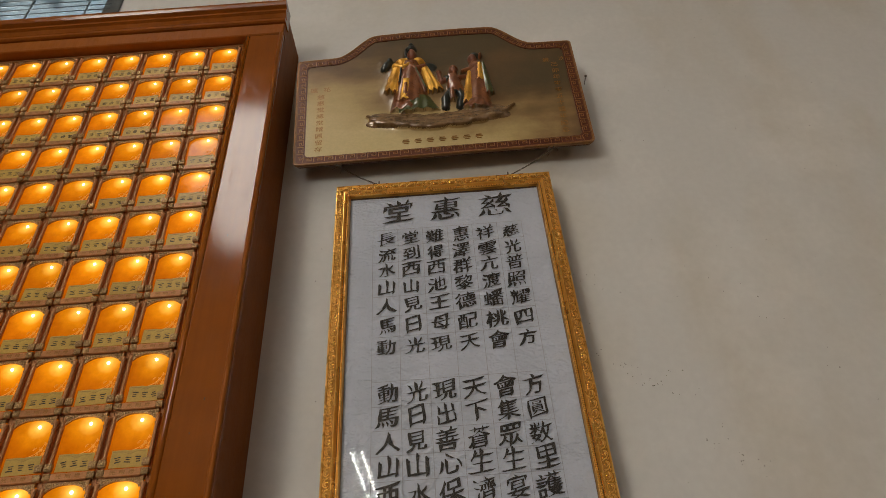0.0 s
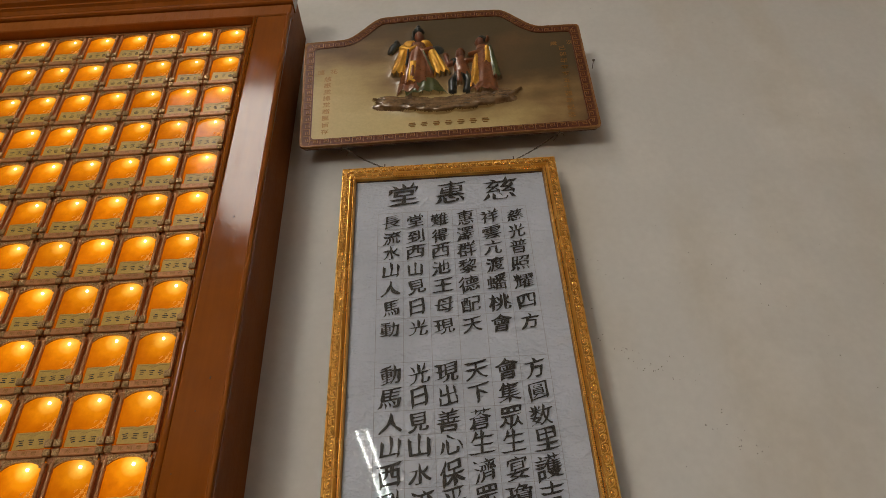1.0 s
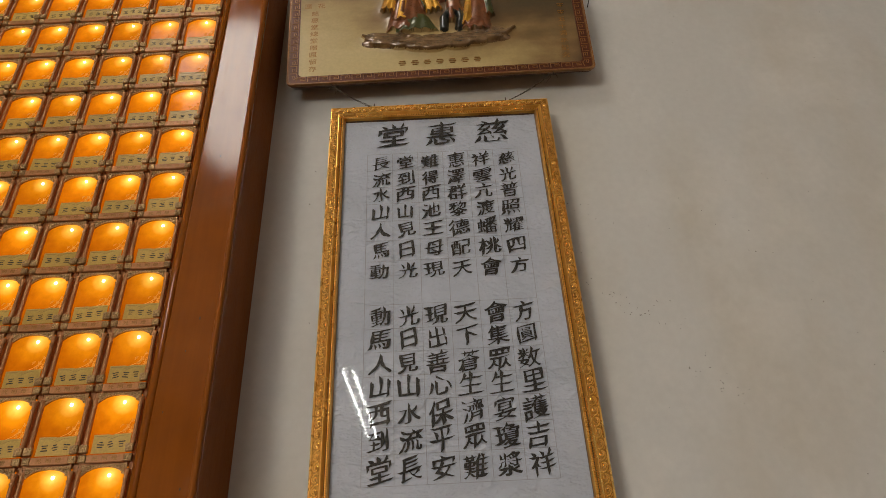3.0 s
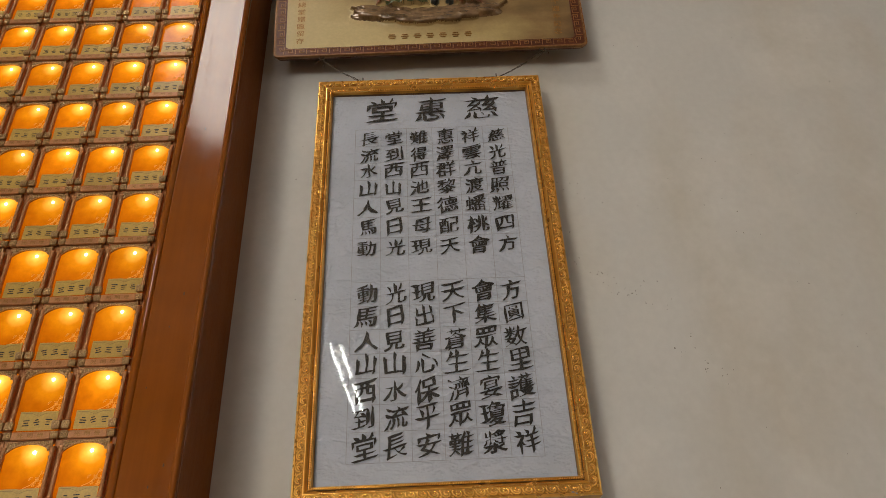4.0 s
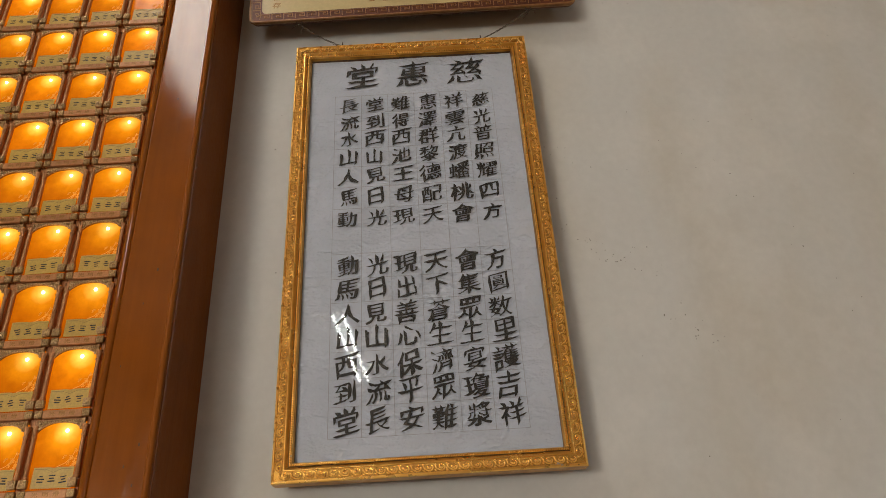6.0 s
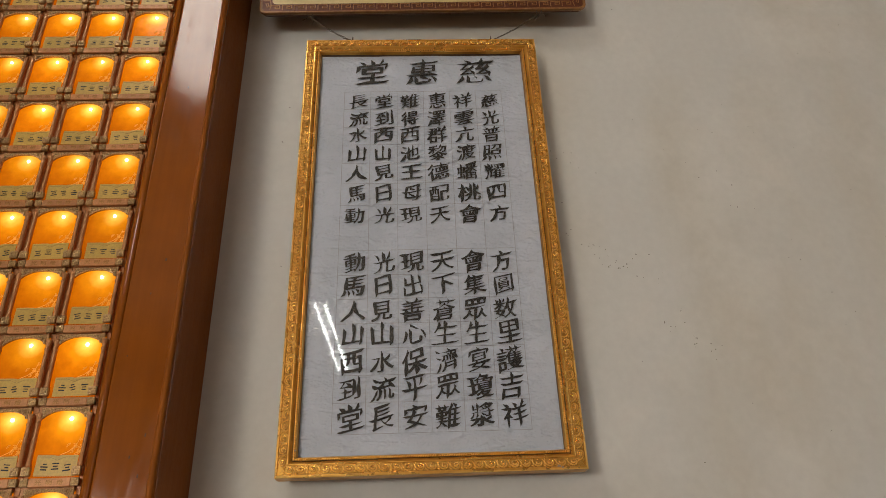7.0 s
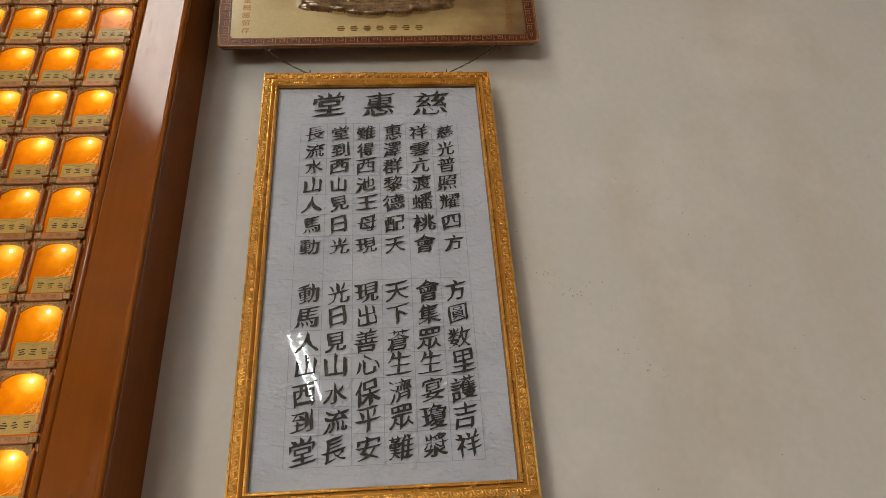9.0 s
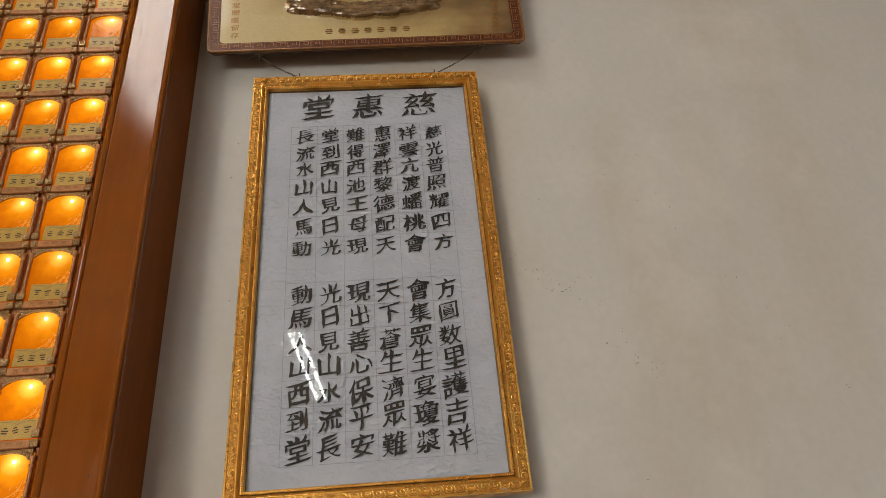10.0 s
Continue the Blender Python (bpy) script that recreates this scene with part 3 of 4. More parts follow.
def votive_lamp():
    """One lamp unit; its origin is the middle of its lintel's front, x to the right, y into the cabinet."""
    thing = tagged(empty("votive_lamp"), "lit amber votive lamp in a brown bronze niche with pale card", "votive lamp", "votive lamps in the cabinet")
    bm = bmesh.new()
    for s in (-1, 1):
        x = s * 0.0436
        box(bm, x - 0.0044, x + 0.0044, 0.0125, 0.045, -0.0092, 0.1205)
    box(bm, -0.037, 0.037, 0.010, 0.045, 0.1168, 0.1204)
    box(bm, -0.037, 0.037, 0.008, 0.045, -0.0092, 0.006)
    part("casing", bm, BRONZE, thing, "brown bronze casing")
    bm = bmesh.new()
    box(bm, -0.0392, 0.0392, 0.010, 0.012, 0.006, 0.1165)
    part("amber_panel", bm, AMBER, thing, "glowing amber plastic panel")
    bm = bmesh.new()
    bmesh.ops.create_uvsphere(bm, u_segments=10, v_segments=6, radius=1.0, matrix=Matrix.LocRotScale((0.010, 0.0095, 0.1025), None, (0.0034, 0.003, 0.0036)))
    part("bulb", bm, BULB, thing, "tiny bright warm bulb", True)
    part("flower_sprig", sprig_mesh(), None, thing).location = (0, 0.010, 0)
    bm = bmesh.new()
    solid(bm, arch_outline(), 0.0045, 0.0085)
    arch = part("arch", bm, FILIGREE, thing, "gilt filigree arch")
    for side in (-1, 1):
        part("leaf_scroll", spandrel_mesh(side), None, arch).location = (0, 0.0045, 0)
    bm = bmesh.new()
    box(bm, -0.0335, 0.0335, 0.0, 0.008, -0.0078, 0.0066, 0.0015)
    lintel = part("lintel", bm, BRONZE, thing)
    for k, ch in enumerate("光明燈"):
        me = inked(glyph_mesh(ch, 0.0085, (0.02, 0.02), 0.0, 0.0, 1.25, 0.3, 0, 0.0), LETTER_GILT)
        part("lettering", me, None, lintel).location = (-0.017 + 0.017 * k, -0.0006, -0.0005)
    col, ros = colonnette_mesh(), (rosette_mesh(0.0064), rosette_mesh(0.0070))
    for s in (-1, 1):
        part("colonnette", col, None, thing).location = (s * 0.0412, 0.0055, 0.0245)
        part("rosette", ros[0], None, thing, "square gilt rosette").location = (s * 0.0398, -0.001, 0.0)
        part("rosette", ros[1], None, thing, "square gilt rosette").location = (s * 0.0398, -0.004, 0.0165)
    card = part("card", card_mesh(), None, thing, "pale yellow card with dark ink")
    card.location = (0, 0.004, 0)
    for k in range(3):
        part("ink_bar", INKS[k], None, card).location = (-0.0155 + 0.0188 * k, 0, 0.0235)
    return thing


LAMP_Y = FACE + 0.022
first = votive_lamp()
first.location = (COL1, LAMP_Y, ROW1)
for i in range(NROW):
    for j in range(NCOL):
        if i or j:
            made = copy_thing(first, pose(COL1 - COL * j, LAMP_Y, ROW1 - ROW * i))
            for c in made.children:
                if c.name.startswith("card"):
                    c.rotation_euler.y = radians(random.uniform(-1.6, 1.6))
                    c.location.x = random.uniform(-0.0015, 0.0015)
                    for g in c.children:
                        g.data = INKS[random.randrange(6)]
                        g.rotation_euler.y = radians(random.uniform(-14, 6))
                        g.location.z = 0.0235 + random.uniform(-0.0015, 0.0015)


def cap_rail():
    """The lintel that closes the top row."""
    thing = tagged(empty("cap_rail", (COL1 - COL * (NCOL - 1) / 2, LAMP_Y, ROW1 + ROW + 0.007)), "brown bronze rail with gilt rosettes above the top lamps", "rail")
    w = COL * NCOL / 2
    bm = bmesh.new()
    box(bm, -w, w, 0.008, 0.045, -0.009, 0.018)
    part("rail", bm, BRONZE, thing)
    me = rosette_mesh(0.0060)
    for j in range(NCOL):
        x = w - COL / 2 - COL * j
        bm = bmesh.new()
        box(bm, x - 0.0335, x + 0.0335, 0.002, 0.009, -0.002, 0.014, 0.0015)
        part("rail_block", bm, BRONZE, thing)
        for s in (-1, 1):
            part("rosette", me, None, thing).location = (x + s * 0.0398, 0.0, 0.008)
    return thing


cap_rail()


# ---- the framed calligraphy ----
FX0, FX1, FZ0, FZ1 = -0.258, 0.2905, 1.7615, 2.7680
FY = 1.112                         # front of the gilt frame
FW = 0.0365                        # width of its moulding
PY = 1.1345                        # face of the paper


def scroll_mesh():
    """One turn of the running vine: a coil, its stem and three leaves."""
    bm, pts = bmesh.new(), []
    for k in range(17):
        a = 0.6 + k / 16 * 3.0 * math.pi
        r = 0.0070 * (1 - k / 16 * 0.72)
        pts.append((r * math.cos(a), -0.0004 - 0.0007 * k / 16, 0.95 * r * math.sin(a)))
    tube(bm, pts, 0.0014, 5, taper=lambda t: 1.15 - 0.4 * t)
    tube(bm, [(0.0050, -0.0003, 0.0046), (0.0092, -0.0006, 0.0022), (0.0112, -0.0006, -0.0030), (0.0134, -0.0003, -0.0064)], 0.0015, 5, taper=lambda t: 1.1 - 0.5 * t)
    for x, z, turn, lx, lz in ((0.0, 0.0, 0.5, 0.0026, 0.0017), (0.0100, 0.0058, 0.6, 0.0036, 0.0015), (0.0092, -0.0052, -0.7, 0.0028, 0.0013), (-0.0092, -0.0050, 0.9, 0.0024, 0.0012)):
        bmesh.ops.create_icosphere(bm, subdivisions=1, radius=1.0, matrix=Matrix.LocRotScale((x, -0.0006, z), Euler((0, turn, 0)), (lx, 0.0016, lz)))
    return mesh_of("scroll", bm, GOLD, True)


def picture_frame():
    cx, cz = (FX0 + FX1) / 2, (FZ0 + FZ1) / 2
    thing = tagged(empty("picture_frame", (cx, FY, FZ0)), "tall gilt frame with glass over black calligraphy on creased white paper", "picture frame")
    hw, hh = (FX1 - FX0) / 2, (FZ1 - FZ0) / 2
    up = Matrix.Translation((0, 0, hh))
    # depth against distance from the outer edge inwards: lip, vine band, smooth cove, bead channel, sight slope
    prof = [(0.0, 0.040), (0.0, 0.006), (0.0015, 0.003), (0.0045, 0.0022), (0.0055, 0.0046), (0.0205, 0.0046), (0.0212, 0.0030), (0.0222, 0.0028), (0.0245, 0.0048),
            (0.0278, 0.0086), (0.0285, 0.0090), (0.0290, 0.0072), (0.0336, 0.0076), (0.0344, 0.0100), (FW, 0.0165), (FW, 0.030), (FW - 0.012, 0.040)]
    scroll = scroll_mesh()
    for side in range(4):
        half, reach = ((hw, hh) if side % 2 == 0 else (hh, hw))
        turn = up @ Matrix.Rotation(radians(-90 * side), 4, "Y")
        bm = bmesh.new()
        rows = [[bm.verts.new((e * (half - d - 0.0004), y, reach - d)) for d, y in prof] for e in (-1, 1)]
        n = len(prof)
        for i in range(n):
            f = bm.faces.new((rows[0][i], rows[0][(i + 1) % n], rows[1][(i + 1) % n], rows[1][i]))
            # recessed faces carry their shade as colour: 1 darker gilt, 2 dark brown
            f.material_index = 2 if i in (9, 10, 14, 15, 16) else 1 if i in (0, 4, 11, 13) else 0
        bm.faces.new(rows[0])
        bm.faces.new(rows[1][::-1])
        bmesh.ops.transform(bm, matrix=turn, verts=bm.verts)
        member = part("frame_member", bm, [GOLD, GOLD_SHADED, GROOVE_SHADE_AND_NICK], thing, "gilt moulded frame member")
        count = round(2 * (half - 0.02) / 0.0207)
        for k in range(count):
            s = -half + 0.026 + (2 * half - 0.052) * k / (count - 1)
            ob = part("scroll", scroll, None, member)
            ob.matrix_local = turn @ Matrix.Translation((s, 0.0036, reach - 0.0130))
        # rope of beads round the sight edge
        verts, faces = [], []
        count = round(2 * (half - 0.0315) / 0.0042)
        for k in range(count):
            s, d = -half + 0.0315 + 0.0042 * (k + 0.5), 0.0312
            b = len(verts)
            for u, v in ((-1, 0), (0, 1), (1, 0), (0, -1)):
                verts.append((s + 0.0019 * u + 0.0009 * v, 0.0076, reach - d + 0.0023 * v))
            for u, v in ((-0.6, 0), (0, 0.6), (0.6, 0), (0, -0.6)):
                verts.append((s + 0.0019 * u + 0.0009 * v, 0.0048, reach - d + 0.0023 * v))
            faces += [(b, b + 1, b + 5, b + 4), (b + 1, b + 2, b + 6, b + 5), (b + 2, b + 3, b + 7, b + 6), (b + 3, b, b + 4, b + 7), (b + 4, b + 5, b + 6, b + 7)]
        me = bpy.data.meshes.new("bead_rope")
        me.from_pydata(verts, [], faces)
        me.transform(turn)
        me.materials.append(GOLD)
        tagged(part("bead_rope", me, None, thing), kind="stuff")
    bm = bmesh.new()
    box(bm, -hw + 0.02, hw - 0.02, 0.0275, 0.0385, 0.02, 2 * hh - 0.02)
    part("backing_board", bm, VARNISH_DARK, thing)
    bm = bmesh.new()
    for z in (0.12, 2 * hh - 0.12):
        box(bm, -hw + 0.06, hw - 0.06, 0.0385, WALL - FY, z - 0.02, z + 0.02)
    part("batten", bm, VARNISH_DARK, thing)
    bm = bmesh.new()
    x0, x1, z0, z1 = -hw + FW - 0.004, hw - FW + 0.004, FW - 0.004, 2 * hh - FW + 0.004
    nx, nz = 40, 76
    grid = [[bm.verts.new((x0 + (x1 - x0) * i / nx, PY - FY + 0.0009 * noise.noise((i * 0.45, j * 0.45, 3.3)) + 0.0010 * noise.noise((i * 0.16, j * 0.16, 8.1)), z0 + (z1 - z0) * j / nz)) for j in range(nz + 1)] for i in range(nx + 1)]
    for i in range(nx):
        for j in range(nz):
            bm.faces.new((grid[i][j], grid[i + 1][j], grid[i + 1][j + 1], grid[i][j + 1]))
    paper = part("paper", bm, PAPER, thing, "creased white paper pieced from ruled squares", True)
    # ruled lines
    bm = bmesh.new()
    gy = PY - FY - 0.0018
    lx = [-0.1645 + 0.0607 * k for k in range(7)]
    for k, x in enumerate(lx):
        box(bm, x - cx - 0.00035, x - cx + 0.00035, gy, gy + 0.0002, 1.836 - FZ0, 2.622 - FZ0)
    for z in (2.622, 2.571, 2.521, 2.472, 2.423, 2.370, 2.316, 2.208, 2.152, 2.100, 2.048, 1.998, 1.945, 1.893, 1.836):
        box(bm, lx[0] - cx, lx[-1] - cx, gy - 0.0003, gy - 0.0001, z - FZ0 - 0.0003, z - FZ0 + 0.0003)
    part("ruled_lines", bm, PENCIL, paper, "faint grey ruled lines")
    ink_y = PY - FY - 0.0026

    def write(ch, x, z, size, seed, wide):
        me = inked(glyph_mesh(ch, size, (0.023, 0.005), 0.015, 0.19, wide, 0.03, seed, 1.4), INK)
        ob = part("character", me, None, paper)
        ob.location, ob.rotation_euler.y = (x - cx, ink_y, z - FZ0), radians(3.5 * math.sin(seed * 2.3 + z * 90))

    for ch, x in zip("堂惠慈", (-0.101, 0.0185, 0.141)):
        write(ch, x, 2.681, 0.078, 2, 1.06)
    columns = (-0.132, -0.073, -0.0135, 0.048, 0.109, 0.1695)
    upper = ("長流水山人馬動", "堂到西山見日光", "難得西池王母現", "惠澤群黎德配天", "祥雲亢渡蟠桃會", "慈光普照耀四方")
    lower = ("動馬人山西到堂", "光日見山水流長", "現出善心保平安", "天下蒼生濟眾難", "會集眾生宴瓊漿", "方圓数里護吉祥")
    upper_z = (2.594, 2.544, 2.498, 2.448, 2.398, 2.344, 2.290)
    lower_z = (2.179, 2.128, 2.074, 2.026, 1.971, 1.919, 1.865)
    r = random.Random(11)
    for words, heights, size, wide in ((upper, upper_z, 0.0435, 1.05), (lower, lower_z, 0.0475, 1.0)):
        for x, word in zip(columns, words):
            for ch, z in zip(word, heights):
                write(ch, x + r.uniform(-0.002, 0.002), z, size * r.uniform(0.94, 1.06), r.randrange(1, 5), wide * r.uniform(0.95, 1.06))
    bm = bmesh.new()
    bm.faces.new([bm.verts.new((x, 0.0172, z)) for x, z in ((-hw + FW - 0.003, FW - 0.003), (hw - FW + 0.003, FW - 0.003), (hw - FW + 0.003, 2 * hh - FW + 0.003), (-hw + FW - 0.003, 2 * hh - FW + 0.003))])
    for x, z, w in ((hw - 0.052, 0.0062, 0.0045), (hw - 0.046, 0.0035, 0.0030), (-hw + 0.0335, 0.046, 0.0016)):
        chip = bmesh.new()
        bmesh.ops.create_icosphere(chip, subdivisions=2, radius=1.0, matrix=Matrix.LocRotScale((x, 0.0040, z), None, (w, 0.0022, w * 0.55)))
        for v in chip.verts:
            v.co += 0.0009 * noise.noise_vector(v.co * 700)
        part("chip", chip, CHIP, thing, "pale chip in the gilding")
    glass = part("glass", bm, GLASS, thing, "clear reflective glass")
    glass.visible_shadow = False
    return thing


picture_frame()


# ---- the shaped plaque above ----
def shaped_outline(inset=0.0, steps=9):
    """Bow-topped outline with rounded corners, round (0, 0) at the middle of its foot."""
    half, side, top, a, b, r = 0.405, 0.4665, 0.573, 0.292, 0.166, 0.012

    def corner(x, z, start):
        return [(x + r * math.cos(radians(start + 22.5 * k)), z + r * math.sin(radians(start + 22.5 * k))) for k in range(5)]

    right = corner(half - inset - r, inset + r, -90) + corner(half - inset - r, side - inset - r, 0)
    for k in range(steps + 1):
        t = k / steps
        ease = t * t * (3 - 2 * t)
        right.append((a + (b - a) * t - inset * 0.35 * math.sin(math.pi * t), side + 0.003 + (top - side - 0.008) * ease - inset))
    right.append((0.08, top - 0.001 - inset))
    return right + [(-x, z) for x, z in reversed(right)]


def ring(bm, outer, inner, y0, y1):
    """A flat band between two outlines that match, with its outer and inner rims."""
    n = len(outer)
    rows = [[bm.verts.new((x, y, z)) for x, z in line] for line, y in ((outer, y1), (outer, y0), (inner, y0), (inner, y1))]
    for a, b in zip(rows, rows[1:]):
        for i in range(n):
            bm.faces.new((a[i], a[(i + 1) % n], b[(i + 1) % n], b[i]))


class Relief:
    """A moulded sheet: heights over a grid of x and z, and which paint each spot carries."""

    def __init__(self, x0, x1, z0, z1, step):
        self.x, self.z = np.meshgrid(np.arange(x0, x1, step), np.arange(z0, z1, step), indexing="ij")
        self.h, self.paint, self.step = np.zeros(self.x.shape), np.zeros(self.x.shape, int), step

    def lay(self, value, inside, paint):
        over = inside & (value > self.h)
        self.h[over], self.paint[over] = value[over], paint

    def lobe(self, x, z, rx, rz, h, paint, tilt=0.0, base=0.0):
        c, s = math.cos(tilt), math.sin(tilt)
        u, v = ((self.x - x) * c + (self.z - z) * s) / rx, ((self.z - z) * c - (self.x - x) * s) / rz
        d = u * u + v * v
        self.lay(base + h * np.sqrt(np.clip(1 - d, 0, 1)), d < 1, paint)

    def cord(self, pts, r0, r1, h, paint, base=0.0):
        n = len(pts) - 1
        for i, ((ax, az), (bx, bz)) in enumerate(zip(pts, pts[1:])):
            dx, dz = bx - ax, bz - az
            t = np.clip(((self.x - ax) * dx + (self.z - az) * dz) / (dx * dx + dz * dz), 0, 1)
            r = r0 + (r1 - r0) * (i + t) / n
            d = np.hypot(self.x - ax - t * dx, self.z - az - t * dz) / r
            self.lay(base + h * np.sqrt(np.clip(1 - d * d, 0, 1)), d < 1, paint)

    def cloth(self, top, foot, w0, w1, h, paint, folds=4, amp=0.004, base=0.0, flare=1.0, phase=0.0):
        """A hanging width of cloth from top to foot, with folds that deepen downwards and a wavy hem."""
        dx, dz = foot[0] - top[0], foot[1] - top[1]
        long = math.hypot(dx, dz)
        t = ((self.x - top[0]) * dx + (self.z - top[1]) * dz) / long ** 2
        across = ((self.x - top[0]) * -dz + (self.z - top[1]) * dx) / long
        tc = np.clip(t, 0, 1)
        u = across / (w0 + (w1 - w0) * tc ** flare)
        hem = 1 + 0.03 * np.sin(u * folds * 2.2 + phase)
        body = np.clip(1 - np.abs(u) ** 3, 0, 1) ** 0.5
        crease = 0.55 * amp * (0.3 + 0.7 * tc) * (np.sin(u * folds * 2.0 + 2.6 * tc + phase) + 0.7 * np.sin(9 * tc + 3.5 * u + 2 * phase)) * body
        self.lay(base + h * body + crease, (np.abs(u) < 1) & (t > -0.02) & (t < hem), paint)

    def softened(self, reach):
        n = int(3 * reach / self.step)
        k = np.exp(-0.5 * (np.arange(-n, n + 1) * self.step / reach) ** 2)
        soft = self.h.copy()
        for axis in (0, 1):
            soft = np.apply_along_axis(lambda row: np.convolve(row, k / k.sum(), "same"), axis, soft)
        return soft

    def drape(self, reach, share):
        """The sheet rounds off from the raised parts to the flat ground."""
        self.h = np.maximum(self.h, share * self.softened(reach))

    def mesh(self, name, y, paints, materials, least=0.00025):
        """The faces that carry the given paints, standing forward of y."""
        nx, nz = self.x.shape
        use, verts, faces, slots = {}, [], [], []
        for i in range(nx - 1):
            for j in range(nz - 1):
                p = self.paint[i, j]
                if p not in paints or self.h[i:i + 2, j:j + 2].max() < least:
                    continue
                quad = []
                for a, b in ((i, j), (i + 1, j), (i + 1, j + 1), (i, j + 1)):
                    if (a, b) not in use:
                        use[(a, b)] = len(verts)
                        verts.append((self.x[a, b], y - self.h[a, b], self.z[a, b]))
                    quad.append(use[(a, b)])
                faces.append(quad)
                slots.append(paints.index(p))
        me = bpy.data.meshes.new(name)
        me.from_pydata(verts, [], faces)
        for m in materials:
            me.materials.append(m)
        me.polygons.foreach_set("material_index", slots)
        me.shade_smooth()
        return me


GROUND, GILT, RUSSET, GREEN, TEAL, ROSE, MIST = range(7)


def figure_relief():
    """Two robed forms and a small one between them on a bank of cloud, moulded in one sheet."""
    f = Relief(-0.285, 0.275, 0.055, 0.535, 0.0016)
    # bank of cloud: stacked flat tongues with curls
    r = random.Random(21)
    for k in range(13):
        u = k / 6 - 1
        f.lobe(-0.008 + 0.160 * u, 0.134 + 0.012 * u * u, 0.050 - 0.010 * abs(u), 0.028 - 0.010 * abs(u), 0.009, MIST, -0.05)
    for tier, (z, wide, count) in enumerate(((0.160, 0.150, 8), (0.143, 0.160, 9), (0.125, 0.140, 8), (0.110, 0.095, 5))):
        for k in range(count):
            u = 2 * k / (count - 1) - 1
            x, rise, size = -0.004 + wide * u + r.uniform(-0.008, 0.008), 0.016 * u * u, r.uniform(0.85, 1.2)
            f.lobe(x, z + rise, 0.034 * size, 0.0115 * size, 0.006, MIST, 0.12 * u + r.uniform(-0.15, 0.15), 0.004 + 0.0032 * tier + 0.002 * r.random())
            f.cord([(x + 0.012 * size * (1 - q / 12) * math.cos(0.62 * q + 2.4), z + rise + 0.0072 * size * (1 - q / 12) * math.sin(0.62 * q + 2.4)) for q in range(10)], 0.0024, 0.0016, 0.003, MIST, 0.0085 + 0.0034 * tier)
    f.cord([(0.100, 0.148), (0.150, 0.150), (0.184, 0.164), (0.206, 0.184)], 0.015, 0.004, 0.014, MIST)
    f.cord([(-0.100, 0.160), (-0.150, 0.156), (-0.184, 0.166), (-0.203, 0.180)], 0.014, 0.004, 0.014, MIST)
    f.h = f.softened(0.0020)
    # tall form
    f.cloth((-0.072, 0.400), (-0.082, 0.190), 0.026, 0.058, 0.020, RUSSET, 5, 0.0030)
    f.cloth((-0.060, 0.240), (-0.058, 0.180), 0.036, 0.060, 0.022, GREEN, 6, 0.0030)
    f.cloth((-0.072, 0.400), (-0.084, 0.222), 0.024, 0.044, 0.027, RUSSET, 4, 0.0036)
    f.cloth((-0.110, 0.392), (-0.134, 0.272), 0.014, 0.022, 0.023, GILT, 4, 0.0030, 0.0, 0.8)
    f.cloth((-0.036, 0.378), (-0.006, 0.262), 0.012, 0.025, 0.024, GILT, 5, 0.0036, 0.0, 0.8, 1.0)
    f.cloth((-0.088, 0.312), (-0.096, 0.222), 0.009, 0.013, 0.005, GILT, 2, 0.0012, 0.025)
    f.cloth((-0.089, 0.290), (-0.094, 0.240), 0.004, 0.006, 0.004, RUSSET, 2, 0.0006, 0.028)
    f.lobe(-0.096, 0.408, 0.024, 0.022, 0.024, GILT, 0.5)
    f.lobe(-0.050, 0.408, 0.020, 0.020, 0.024, GILT, -0.5)
    f.cord([(-0.116, 0.384), (-0.096, 0.372), (-0.076, 0.384)], 0.011, 0.008, 0.014, GILT, 0.016)
    f.cord([(-0.036, 0.372), (-0.056, 0.364), (-0.074, 0.380)], 0.010, 0.007, 0.012, RUSSET, 0.017)
    f.lobe(-0.076, 0.388, 0.008, 0.007, 0.008, ROSE, 0.0, 0.022)
    f.cord([(-0.062, 0.378), (-0.048, 0.320), (-0.034, 0.268)], 0.0028, 0.0036, 0.004, GREEN, 0.024)
    f.cord([(-0.100, 0.372), (-0.104, 0.330), (-0.108, 0.300)], 0.0028, 0.0034, 0.004, TEAL, 0.024)
    f.lobe(-0.067, 0.446, 0.015, 0.026, 0.024, ROSE)
    f.lobe(-0.068, 0.476, 0.017, 0.015, 0.022, TEAL)
    f.lobe(-0.067, 0.490, 0.010, 0.014, 0.020, TEAL)
    f.cord([(-0.083, 0.470), (-0.086, 0.440), (-0.080, 0.420)], 0.005, 0.004, 0.018, TEAL)
    f.lobe(-0.142, 0.404, 0.015, 0.030, 0.018, TEAL, -0.5)
    f.lobe(-0.133, 0.424, 0.010, 0.012, 0.020, TEAL)
    f.lobe(-0.020, 0.384, 0.022, 0.024, 0.012, TEAL)
    # small form between
    f.cloth((0.044, 0.330), (0.050, 0.250), 0.018, 0.024, 0.020, RUSSET, 3, 0.0024)
    f.cord([(0.036, 0.262), (0.018, 0.232), (0.016, 0.188)], 0.013, 0.012, 0.018, TEAL)
    f.cord([(0.058, 0.262), (0.064, 0.230), (0.056, 0.188)], 0.013, 0.012, 0.018, TEAL)
    f.cloth((0.038, 0.262), (0.038, 0.214), 0.006, 0.008, 0.006, RUSSET, 2, 0.001, 0.018)
    f.cord([(0.030, 0.318), (0.012, 0.306), (0.006, 0.345)], 0.010, 0.007, 0.016, ROSE)
    f.lobe(0.006, 0.356, 0.009, 0.010, 0.014, RUSSET)
